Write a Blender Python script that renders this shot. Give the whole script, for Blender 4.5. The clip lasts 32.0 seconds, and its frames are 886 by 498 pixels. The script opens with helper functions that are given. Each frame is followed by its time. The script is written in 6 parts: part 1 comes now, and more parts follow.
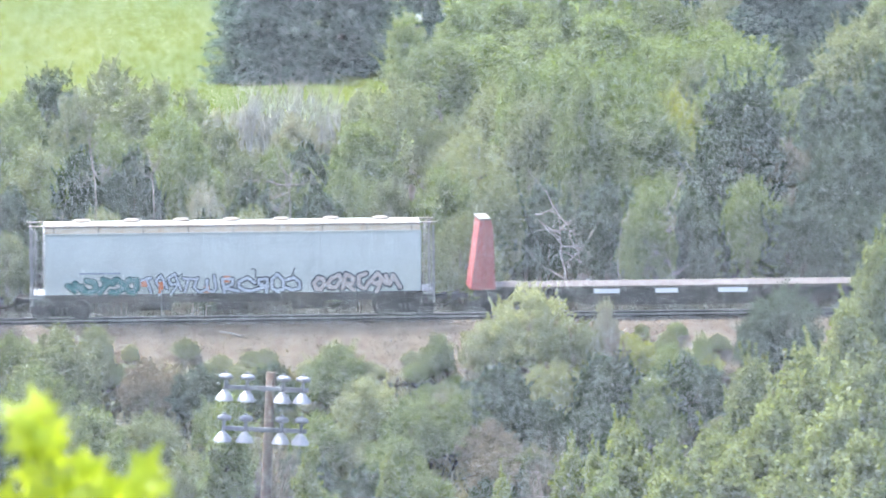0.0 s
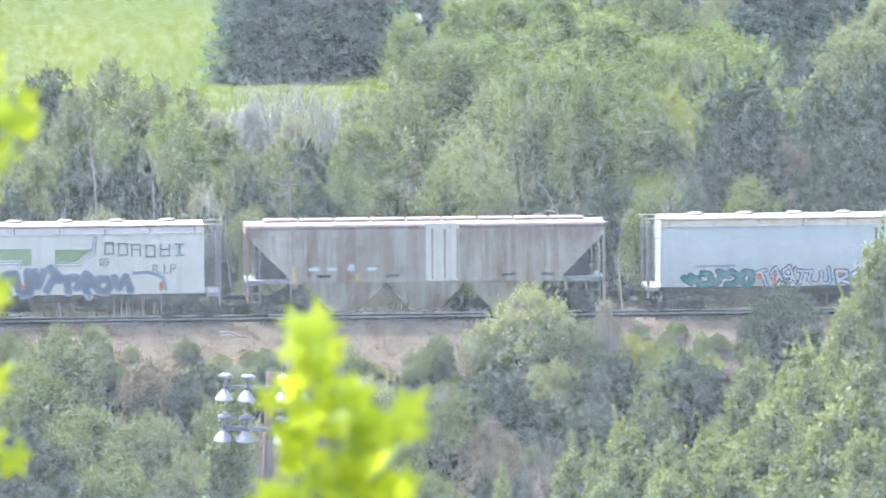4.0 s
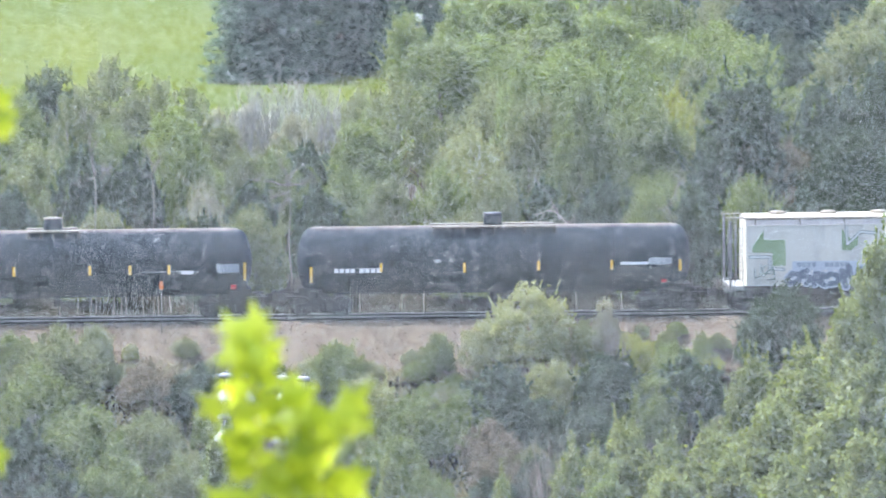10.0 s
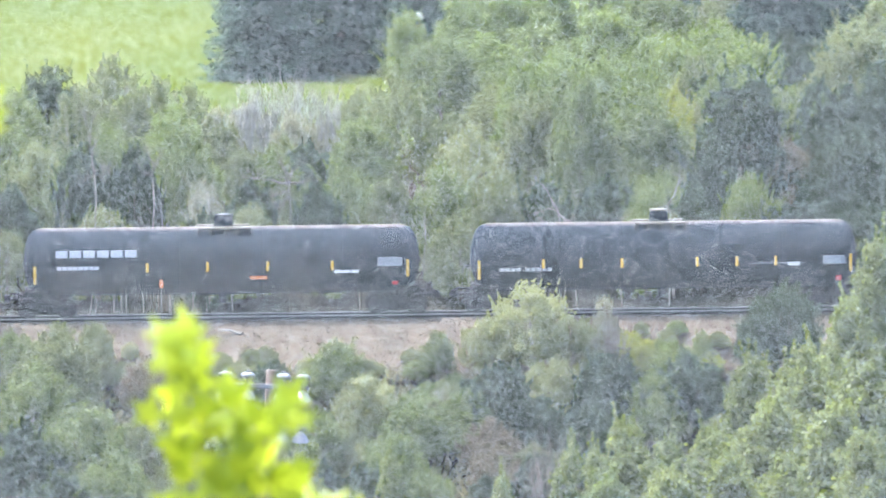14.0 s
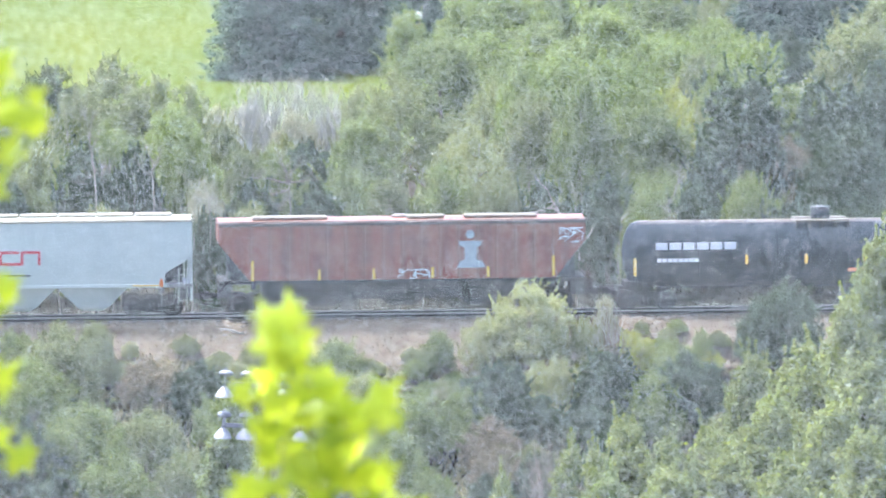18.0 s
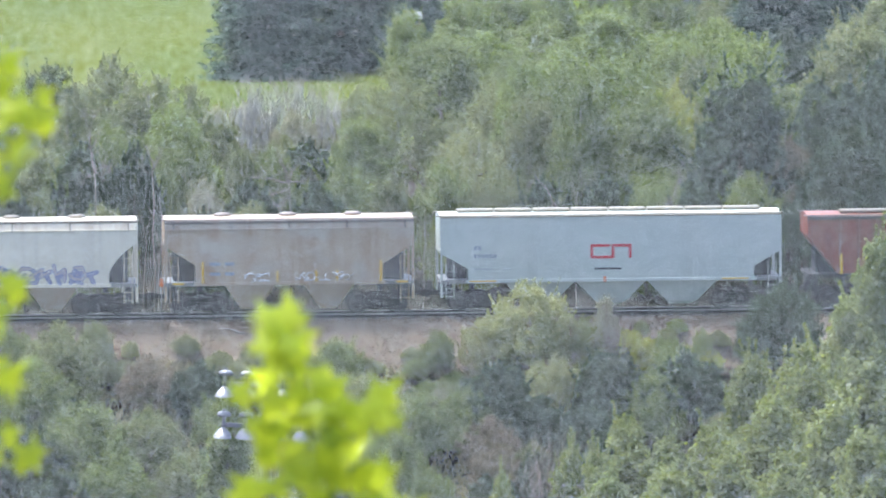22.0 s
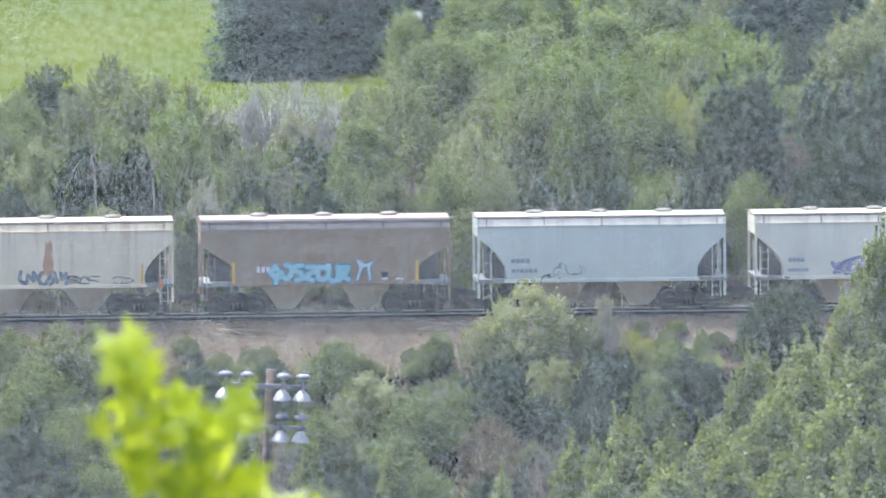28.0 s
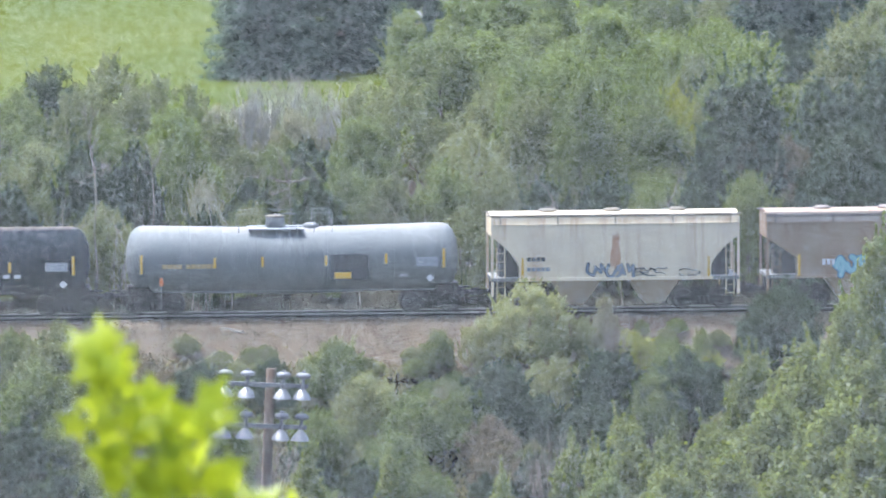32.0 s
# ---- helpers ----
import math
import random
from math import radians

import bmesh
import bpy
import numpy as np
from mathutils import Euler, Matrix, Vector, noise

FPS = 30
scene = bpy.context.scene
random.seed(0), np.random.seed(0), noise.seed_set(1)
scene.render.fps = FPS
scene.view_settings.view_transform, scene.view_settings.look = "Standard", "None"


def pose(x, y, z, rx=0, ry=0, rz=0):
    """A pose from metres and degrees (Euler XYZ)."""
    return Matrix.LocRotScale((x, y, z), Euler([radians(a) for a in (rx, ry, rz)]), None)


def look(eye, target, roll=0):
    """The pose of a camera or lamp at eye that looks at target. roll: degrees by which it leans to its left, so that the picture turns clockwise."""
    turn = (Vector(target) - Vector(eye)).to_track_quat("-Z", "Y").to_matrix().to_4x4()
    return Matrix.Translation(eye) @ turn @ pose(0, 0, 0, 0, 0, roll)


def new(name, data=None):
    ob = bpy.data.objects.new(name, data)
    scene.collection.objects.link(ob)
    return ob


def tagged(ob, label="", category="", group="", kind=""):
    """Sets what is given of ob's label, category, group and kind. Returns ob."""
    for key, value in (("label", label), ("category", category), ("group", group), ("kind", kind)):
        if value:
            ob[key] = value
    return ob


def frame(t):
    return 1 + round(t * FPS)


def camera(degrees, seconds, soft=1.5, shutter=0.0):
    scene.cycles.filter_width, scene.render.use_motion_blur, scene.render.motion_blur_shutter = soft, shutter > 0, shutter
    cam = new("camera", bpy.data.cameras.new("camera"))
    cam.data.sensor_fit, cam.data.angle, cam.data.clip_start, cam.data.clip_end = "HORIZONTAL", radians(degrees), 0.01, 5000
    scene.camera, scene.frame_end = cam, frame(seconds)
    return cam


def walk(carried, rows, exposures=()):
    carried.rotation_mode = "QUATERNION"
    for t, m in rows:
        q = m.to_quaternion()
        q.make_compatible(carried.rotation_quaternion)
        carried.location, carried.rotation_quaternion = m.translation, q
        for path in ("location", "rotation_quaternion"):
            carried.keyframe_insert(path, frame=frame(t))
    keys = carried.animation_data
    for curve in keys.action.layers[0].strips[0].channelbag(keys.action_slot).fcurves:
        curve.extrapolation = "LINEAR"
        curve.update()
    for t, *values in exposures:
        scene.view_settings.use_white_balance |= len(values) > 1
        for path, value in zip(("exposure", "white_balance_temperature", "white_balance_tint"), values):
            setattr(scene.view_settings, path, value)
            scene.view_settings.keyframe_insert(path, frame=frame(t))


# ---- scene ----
cam = camera(6.0, 32.0, soft=1.7, shutter=0.3)
EYE = 36.2
cam.data.dof.use_dof = True
cam.data.dof.focus_distance = 380.0
cam.data.dof.aperture_fstop = 15
# slow sag of the tripod head: seconds, degrees of tilt
TILT = ((0, .018), (1, .015), (2, .021), (3, .012), (3.5, .016), (5.5, .014), (6, .011), (8, .009), (10, .014), (11, .002),
        (12, -.006), (13, 0), (14.5, .003), (17, -.003), (19, -.003), (21, -.009), (23, 0), (25, -.001), (28, 0), (30, -.007), (32, -.008))
# exposure drifts as the haze comes and goes: seconds, stops
LIGHT = [(t, e - .06, 5400, 12) for t, e in ((0, 2.5), (6, 2.46), (7, 2.34), (9, 2.27), (10, 2.29), (11, 2.55), (14, 2.55), (17, 2.56), (18.2, 2.58), (19, 2.2), (20, 2.02), (25, 1.98), (32, 1.93))]
walk(cam, [(t, pose(0, 0, EYE, 85 + a, 0, 0)) for t, a in TILT], LIGHT)

# ---- light ----
world = bpy.data.worlds.new("world")
scene.world = world
world.use_nodes = True
wn = world.node_tree.nodes
sky = wn.new("ShaderNodeTexSky")
sky.sky_type, sky.sun_disc = "NISHITA", False
sky.sun_elevation, sky.sun_rotation = radians(70), radians(-61)
sky.air_density, sky.dust_density, sky.ozone_density = 1.0, 6.0, .6
wn["Background"].inputs[1].default_value = 0.13
world.node_tree.links.new(sky.outputs[0], wn["Background"].inputs[0])
sun = new("sun", bpy.data.lights.new("sun", "SUN"))
sun.data.energy, sun.data.angle, sun.data.color = 2.2, radians(3.0), (1, .94, .82)
sun.matrix_basis = look((-28, 15.5, 88), (0, 0, 0))

# ---- materials ----
def nodes_of(name):
    m = bpy.data.materials.new(name)
    m.use_nodes = True
    nt = m.node_tree
    return m, nt, nt.nodes, nt.links, nt.nodes["Principled BSDF"]


def noise_node(nt, scale, stretch=(1, 1, 1), detail=4):
    tc, mp, nz = (nt.nodes.new("ShaderNode" + k) for k in ("TexCoord", "Mapping", "TexNoise"))
    mp.inputs["Scale"].default_value = stretch
    nz.inputs["Scale"].default_value, nz.inputs["Detail"].default_value = scale, detail
    nt.links.new(tc.outputs["Object"], mp.inputs[0])
    nt.links.new(mp.outputs[0], nz.inputs[0])
    return nz.outputs["Fac"]


def ramp(nt, fac, stops):
    r = nt.nodes.new("ShaderNodeValToRGB")
    el = r.color_ramp.elements
    while len(el) < len(stops):
        el.new(.5)
    for e, (p, c) in zip(el, stops):
        e.position, e.color = p, (*c, 1)
    nt.links.new(fac, r.inputs[0])
    return r.outputs[0]


def mixc(nt, fac, a, b, how="MIX"):
    n = nt.nodes.new("ShaderNodeMix")
    n.data_type, n.blend_type = "RGBA", how
    for sock, v in ((n.inputs[0], fac), (n.inputs[6], a), (n.inputs[7], b)):
        if isinstance(v, (int, float)):
            sock.default_value = v
        elif isinstance(v, tuple):
            sock.default_value = (*v, 1)
        else:
            nt.links.new(v, sock)
    return n.outputs[2]


def shade(c, k):
    return tuple(min(1, v * k) for v in c)


def surface(name, c, rough=.7, metal=0.0, vary=.25, scale=1.5, bump=.15, streak=None, streak_amount=.5, patch=None, gloss=.5):
    """A painted, stony or wooden surface: two sizes of mottling, relief, and stains that run down or lie in patches."""
    m, nt, ns, lk, b = nodes_of(name)
    col = ramp(nt, noise_node(nt, scale), [(.3, shade(c, 1 - vary)), (.7, shade(c, 1 + vary))])
    col = mixc(nt, .35, col, ramp(nt, noise_node(nt, scale * 9), [(.35, shade(c, 1 - vary)), (.65, shade(c, 1 + vary))]))
    if streak:
        f = ramp(nt, noise_node(nt, 1.0, (2.6, 1, .16), 5), [(.62 - streak_amount * .4, (0, 0, 0)), (.82 - streak_amount * .3, (1, 1, 1))])
        col = mixc(nt, f, col, streak)
    if patch:
        f = ramp(nt, noise_node(nt, .55, (1, 1, 1.6), 6), [(.5, (0, 0, 0)), (.66, (.8, .8, .8))])
        col = mixc(nt, f, col, patch)
    lk.new(col, b.inputs["Base Color"])
    b.inputs["Roughness"].default_value, b.inputs["Metallic"].default_value = rough, metal
    b.inputs["Specular IOR Level"].default_value = gloss
    if bump:
        bp = ns.new("ShaderNodeBump")
        bp.inputs["Strength"].default_value, bp.inputs["Distance"].default_value = bump, .03
        lk.new(noise_node(nt, scale * 14), bp.inputs["Height"])
        lk.new(bp.outputs[0], b.inputs["Normal"])
    return m


def foliage(name, dark, light, through_light=.35, rough=.55, sheen=.2):
    """Leaves that differ one by one and plant by plant, and let some light through."""
    m, nt, ns, lk, b = nodes_of(name)
    geo, info, tr, mx = (ns.new("ShaderNode" + k) for k in ("NewGeometry", "ObjectInfo", "BsdfTranslucent", "MixShader"))
    col = ramp(nt, geo.outputs["Random Per Island"], [(0, dark), (1, light)])
    col = mixc(nt, .55, col, ramp(nt, noise_node(nt, .9), [(.3, dark), (.7, light)]))
    col = mixc(nt, .35, col, ramp(nt, info.outputs["Random"], [(0, shade(dark, 1.1)), (1, shade(light, .9))]))
    lk.new(col, b.inputs["Base Color"])
    lk.new(mixc(nt, .6, col, shade(light, 1.15)), tr.inputs[0])
    b.inputs["Roughness"].default_value, b.inputs["Specular IOR Level"].default_value = rough, sheen
    mx.inputs[0].default_value = through_light
    lk.new(b.outputs[0], mx.inputs[1])
    lk.new(tr.outputs[0], mx.inputs[2])
    lk.new(mx.outputs[0], ns["Material Output"].inputs[0])
    return m


BARK = surface("bark", (.16, .13, .10), .9, scale=3, bump=.4)
PALE_BARK = surface("pale bark", (.24, .23, .205), .85, scale=3, bump=.3, patch=(.12, .115, .10))
DRY_WOOD = surface("bleached dead wood", (.24, .215, .185), .85, scale=3, bump=.2)
LEAF = {
    "green": foliage("leaves green", (.025, .038, .011), (.205, .250, .055), .5),
    # dark green plants, and hillside growth whose shade is put into the leaf colour
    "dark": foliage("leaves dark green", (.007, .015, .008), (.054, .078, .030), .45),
    "olive": foliage("leaves grey olive", (.033, .042, .016), (.222, .247, .080), .5),
    "bright": foliage("leaves light green", (.026, .046, .008), (.235, .295, .045), .5, .45, .3),
    "willow": foliage("leaves pale willow", (.076, .084, .036), (.325, .340, .125), .5),
    "silver": foliage("leaves silver grey", (.095, .094, .056), (.380, .365, .215), .45),
    "brown": foliage("leaves dry brown", (.046, .038, .020), (.190, .150, .078), .4),
    "lime": foliage("leaves yellow green", (.080, .095, .014), (.360, .375, .050), .55),
    "spruce": foliage("needles blue green", (.018, .036, .026), (.080, .122, .086), .45, .8),
    "fresh": foliage("leaves fresh green", (.024, .040, .008), (.220, .255, .042), .5, .45, .3),
    "young": foliage("young sunlit leaves", (.19, .30, .008), (.62, .66, .03), .62, .35, .6),
}
GRASS = foliage("grass blades", (.052, .076, .004), (.076, .096, .006), .5)
# kept very dark: the shade of train and trees is put into the colour
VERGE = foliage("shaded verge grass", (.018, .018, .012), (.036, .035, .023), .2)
WEED = foliage("weeds", (.070, .075, .028), (.300, .275, .135), .4)

# ---- mesh tools ----
def part(name, bm, material, parent=None, label=""):
    me = bpy.data.meshes.new(name)
    bm.to_mesh(me)
    bm.free()
    me.materials.append(material)
    ob = new(name, me)
    ob.parent = parent
    return tagged(ob, label)


def again(ob, parent, m):
    """One more part on the same mesh."""
    o = new(ob.name.split(".")[0], ob.data)
    o.parent, o.matrix_basis = parent, m
    return o


def box(bm, x0, x1, y0, y1, z0, z1, bevel=0.0):
    vs = [bm.verts.new((x, y, z)) for x in (x0, x1) for y in (y0, y1) for z in (z0, z1)]
    fs = [bm.faces.new([vs[i] for i in q]) for q in ((0, 1, 3, 2), (4, 6, 7, 5), (0, 4, 5, 1), (2, 3, 7, 6), (0, 2, 6, 4), (1, 5, 7, 3))]
    if bevel:
        bmesh.ops.bevel(bm, geom=list({e for f in fs for e in f.edges}), offset=bevel, segments=1, affect="EDGES")
    return bm


def tube(bm, pts, radii, n=6, smooth=True):
    """A round bar along points, closed at both ends."""
    rings = []
    for i, p in enumerate(pts):
        p = Vector(p)
        d = (Vector(pts[min(i + 1, len(pts) - 1)]) - Vector(pts[max(i - 1, 0)])).normalized()
        a = d.orthogonal().normalized()
        b = d.cross(a)
        rings.append([bm.verts.new(p + radii[i] * (math.cos(k * math.tau / n) * a + math.sin(k * math.tau / n) * b)) for k in range(n)])
    for r, s in zip(rings, rings[1:]):
        a0 = min(range(n), key=lambda k: (s[k].co - r[0].co).length)
        for k in range(n):
            f = bm.faces.new((r[k], r[(k + 1) % n], s[(a0 + k + 1) % n], s[(a0 + k) % n]))
            f.smooth = smooth
    bm.faces.new(rings[0][::-1])
    bm.faces.new(rings[-1])
    return bm


def slab(bm, outline, y0, y1):
    """A plate standing in the x-z plane between y0 and y1."""
    a = [bm.verts.new((x, y0, z)) for x, z in outline]
    b = [bm.verts.new((x, y1, z)) for x, z in outline]
    n = len(a)
    bm.faces.new(a)
    bm.faces.new(b[::-1])
    for i in range(n):
        bm.faces.new((a[i], b[i], b[(i + 1) % n], a[(i + 1) % n]))
    return bm


def fix(bm):
    bmesh.ops.recalc_face_normals(bm, faces=bm.faces)
    return bm

# ---- ground ----
SKEW, GRADE = radians(4.0), 0.006
RISE = .125
TRACK = Matrix.Translation((0, 380, RISE)) @ Matrix.Rotation(SKEW, 4, "Z") @ Matrix.Rotation(-GRADE, 4, "Y")
PROFILE_V = (-400, -374, -340, -250, -160, -60, -20, -11, -7, -4.4, -3.2, 3.2, 4, 12, 25, 60, 140, 300, 1500, 4000)
PROFILE_Z = (34.6, 34.4, 18, -8, -12, -13, -9.5, -6.2, -4.0, -2.2, -1.7, -1.5, -1.0, -0.8, 1.2, 5.3, 7.0, 36, 90, 160)


def ground_z(x, y):
    v = (y - 380) * math.cos(SKEW) - x * math.sin(SKEW)
    u = x * math.cos(SKEW) + (y - 380) * math.sin(SKEW)
    z = np.interp(v, PROFILE_V, PROFILE_Z) + GRADE * min(150, max(-150, u))
    if v > 14 or v < -5.5:
        z += .35 * noise.noise((x * .13, y * .13, 0))
    return float(z)

# ---- plants ----
def leaf_mesh(name, places, normals, sizes, long=1.5, rng=None):
    """Many small folded leaves in one mesh."""
    n = len(places)
    nrm = normals / np.linalg.norm(normals, axis=1, keepdims=True)
    a = np.cross(nrm, rng.normal(size=(n, 3)))
    a /= np.linalg.norm(a, axis=1, keepdims=True)
    b = np.cross(nrm, a)
    s = sizes[:, None]
    co = np.stack([places - a * s * long / 2, places + b * s * .5 + nrm * s * .18, places + a * s * long / 2, places - b * s * .5 + nrm * s * .18], 1)
    me = bpy.data.meshes.new(name)
    me.vertices.add(4 * n)
    me.vertices.foreach_set("co", co.reshape(-1).astype(np.float32))
    me.loops.add(4 * n)
    me.loops.foreach_set("vertex_index", np.arange(4 * n, dtype=np.int32))
    me.polygons.add(n)
    me.polygons.foreach_set("loop_start", np.arange(0, 4 * n, 4, dtype=np.int32))
    me.update(calc_edges=True)
    return me


def crown_shape(seed, n, w, h0, h1, clumps, clump_r, leaf, spires=0, cone=0.0, tall=.78):
    """Leaves on clumps that fill an uneven egg between heights h0 and h1 of a plant 1 m high and w wide."""
    rng = np.random.default_rng(seed)
    cs, rs = [], []
    while len(cs) < clumps:
        p = rng.uniform(-1, 1, 3)
        r = np.linalg.norm(p)
        if r > 1 or r < .35:
            continue
        up = (p[2] + 1) / 2
        k = (1 - cone * up) * (.82 + .3 * rng.random())
        cs.append((p[0] * w / 2 * k, p[1] * w / 2 * k, h0 + (h1 - h0 - clump_r * .6) * up))
        rs.append(clump_r * rng.uniform(.6, 1.25))
    cs[0] = (0.02, 0, h1 - clump_r * .7)
    cs, rs = np.array(cs), np.array(rs)
    i = rng.integers(0, clumps, n)
    d = rng.normal(size=(n, 3))
    d /= np.linalg.norm(d, axis=1, keepdims=True)
    d[:, 2] = np.where(d[:, 2] < -.3, -d[:, 2], d[:, 2])
    r = rs[i] * (.45 + .62 * rng.random(n) ** .6)
    stray = rng.random(n) < .16
    r = np.where(stray, r * rng.uniform(1.0, 1.75, n), r)
    r *= 1 + .25 * np.sin(d[:, 0] * 7 + i) * np.cos(d[:, 2] * 6 + i)
    p = cs[i] + d * r[:, None] * np.array([1, 1, tall])
    nr = d * .75 + np.array([0, -.25, .5]) + rng.normal(size=(n, 3)) * .85
    # shoots that stand out of the clumps and break the outline
    shoots = int(clumps * 1.1)
    j = rng.integers(0, clumps, shoots)
    out = cs[j] - np.array([0, 0, (h0 + h1) * .45])
    out /= np.linalg.norm(out, axis=1, keepdims=True) + 1e-6
    way = out * .6 + np.array([0, 0, .75]) + rng.normal(size=(shoots, 3)) * .3
    way *= (rs[j] * rng.uniform(1.1, 2.0, shoots))[:, None]
    k = rng.uniform(.3, 1, (shoots, 22, 1))
    q = (cs[j][:, None, :] + way[:, None, :] * k + rng.normal(size=(shoots, 22, 3)) * clump_r * .13 * (1.25 - k)).reshape(-1, 3)
    q[:, 2] = np.minimum(q[:, 2], h1 * 1.06)
    p = np.concatenate([p, q])
    nr = np.concatenate([nr, rng.normal(size=(len(q), 3)) + np.array([0, -.3, .5])])
    # upright leading shoots: slim spires of leaves that end in a point
    if spires:
        m = 150
        a, rr = rng.uniform(0, math.tau, spires), np.sqrt(rng.random(spires))
        top = h1 * (1.04 - .5 * rr ** 2) * rng.uniform(.78, 1.04, spires)
        ln = (h1 - h0) * rng.uniform(.2, .42, spires)
        foot = np.stack([np.cos(a) * rr * w * .47, np.sin(a) * rr * w * .47, top - ln], 1)
        k = rng.random((spires, m)) ** .8
        b = rng.uniform(0, math.tau, (spires, m))
        wide = clump_r * rng.uniform(.45, .8, spires)[:, None] * (1 - k) ** .7 * (.35 + .65 * rng.random((spires, m))) * (1 + .35 * np.sin(k * 19 + a[:, None] * 9))
        bend = rng.normal(size=(spires, 2)) * .10
        q = np.stack([foot[:, :1] + np.cos(b) * wide + bend[:, :1] * ln[:, None] * k * k * 3, foot[:, 1:2] + np.sin(b) * wide + bend[:, 1:] * ln[:, None] * k * k * 3, foot[:, 2:] + ln[:, None] * k], 2).reshape(-1, 3)
        side = np.stack([np.cos(b), np.sin(b), .5 + 0 * b], 2).reshape(-1, 3)
        p = np.concatenate([p, q])
        nr = np.concatenate([nr, side + np.array([0, -.25, .2]) + rng.normal(size=q.shape) * .7])
    return leaf_mesh("crown", p, nr, leaf * rng.uniform(.6, 1.3, len(p)), 1.45, rng)


def trunk_shape(seed, limbs, top, r, spread, base=.0, lean=.03, stems=1):
    rng = random.Random(seed)
    bm = bmesh.new()
    for s in range(stems):
        ox = rng.uniform(-.5, .5) * spread * .25 * (stems > 1)
        dx, dy = rng.uniform(-1, 1) * (lean + .12 * (stems > 1)), rng.uniform(-1, 1) * (lean + .12 * (stems > 1))
        pts = [(ox + dx * k / 5 + rng.uniform(-.012, .012), dy * k / 5 + rng.uniform(-.012, .012), -.04 + (top + .04) * k / 5) for k in range(6)]
        rr = [r * (1 - .15 * k) + .002 for k in range(6)]
        tube(bm, pts, rr, 7)
        for _ in range(limbs):
            k = rng.uniform(.35, .95) if base == 0 else rng.uniform(base, .95)
            p = Vector(pts[int(k * 5)])
            a, ln = rng.uniform(0, math.tau), spread * rng.uniform(.3, .55) * (1.15 - k * .6)
            q = p + Vector((math.cos(a) * ln * .5, math.sin(a) * ln * .5, ln * .45))
            e = p + Vector((math.cos(a + .3) * ln, math.sin(a + .3) * ln, ln * rng.uniform(.5, 1.1)))
            tube(bm, [p, q, e], [r * .42 * (1.1 - k), r * .3 * (1.1 - k), r * .1], 5)
    me = bpy.data.meshes.new("trunk")
    bm.to_mesh(me)
    bm.free()
    return me


def spruce_shape(seed, n=42000):
    rng = np.random.default_rng(seed)
    p, nr = [], []
    for _ in range(n // 60):
        h = .05 + .93 * rng.random() ** 1.25
        a, ln = rng.uniform(0, math.tau), (.205 * (1 - h) ** .8 + .012) * rng.uniform(.7, 1.12)
        k = rng.random(60) ** .6
        out = np.array([math.cos(a), math.sin(a)])
        side = np.array([-out[1], out[0]])
        lat = rng.normal(size=60) * .026 * (1.2 - k)
        q = np.stack([out[0] * k * ln + side[0] * lat, out[1] * k * ln + side[1] * lat,
                      h - .30 * ln * k + .12 * ln * k ** 3 - rng.random(60) * .024], 1)
        p.append(q)
        nr.append(np.tile([out[0] * .35, out[1] * .35, .8], (60, 1)) + rng.normal(size=(60, 3)) * .35)
    return leaf_mesh("crown", np.concatenate(p), np.concatenate(nr), rng.uniform(.006, .0105, len(p) * 60), 2.6, rng)


def twig_shape(seed, stems, spread):
    """A bare shrub: a fan of thin branching twigs, 1 m high."""
    rng = random.Random(seed)
    bm = bmesh.new()
    for _ in range(stems):
        a, ln = rng.uniform(0, math.tau), rng.uniform(.05, .5) * spread
        e = Vector((math.cos(a) * ln, math.sin(a) * ln, rng.uniform(.55, 1)))
        m = e * .5 + Vector((0, 0, .12))
        tube(bm, [(0, 0, -.03), m, e], [.007, .005, .002], 4)
        for _ in range(7):
            k = rng.uniform(.1, .95)
            s = m.lerp(e, k)
            b = rng.uniform(0, math.tau)
            tube(bm, [s, s + Vector((math.cos(b) * .10, math.sin(b) * .10, rng.uniform(.02, .16)))], [.004, .0015], 3)
    me = bpy.data.meshes.new("bare crown")
    bm.to_mesh(me)
    bm.free()
    return me


# shapes 1 m high; scaled to each plant
CROWNS = {
    "tree": [crown_shape(10 + i, 19000, .62, .04, 1.0, 150, .062, .0130, spires=46, cone=.15, tall=1.0) for i in range(5)],
    "tall": [crown_shape(20 + i, 20000, .20, .32, 1.0, 120, .034, .0100, spires=10, cone=.45) for i in range(5)],
    "shrub": [crown_shape(30 + i, 11500, 1.15, .0, .97, 130, .092, .0215, spires=52, cone=.15, tall=1.1) for i in range(6)],
    "poplar": [crown_shape(25 + i, 30000, .28, .30, 1.0, 190, .036, .0105, spires=14, cone=.35) for i in range(4)],
    "airy": [crown_shape(45 + i, 7500, .60, .16, 1.0, 120, .050, .0120, spires=40, cone=.2, tall=1.1) for i in range(5)],
    "spruce": [spruce_shape(40 + i) for i in range(2)],
}
TRUNKS = {
    "tree": [trunk_shape(50 + i, 10, .8, .014, .5) for i in range(5)],
    "tall": [trunk_shape(60 + i, 9, .78, .009, .16, .3) for i in range(5)],
    "poplar": [trunk_shape(65 + i, 9, .7, .010, .22, .3) for i in range(4)],
    "airy": [trunk_shape(85 + i, 9, .86, .0075, .34, .3, stems=2) for i in range(5)],
    "shrub": [trunk_shape(70 + i, 4, .7, .014, .9, stems=4) for i in range(6)],
    "spruce": [trunk_shape(80, 2, .97, .013, .05)] * 2,
}
TWIGS = [twig_shape(90 + i, 44, 1.5) for i in range(3)]
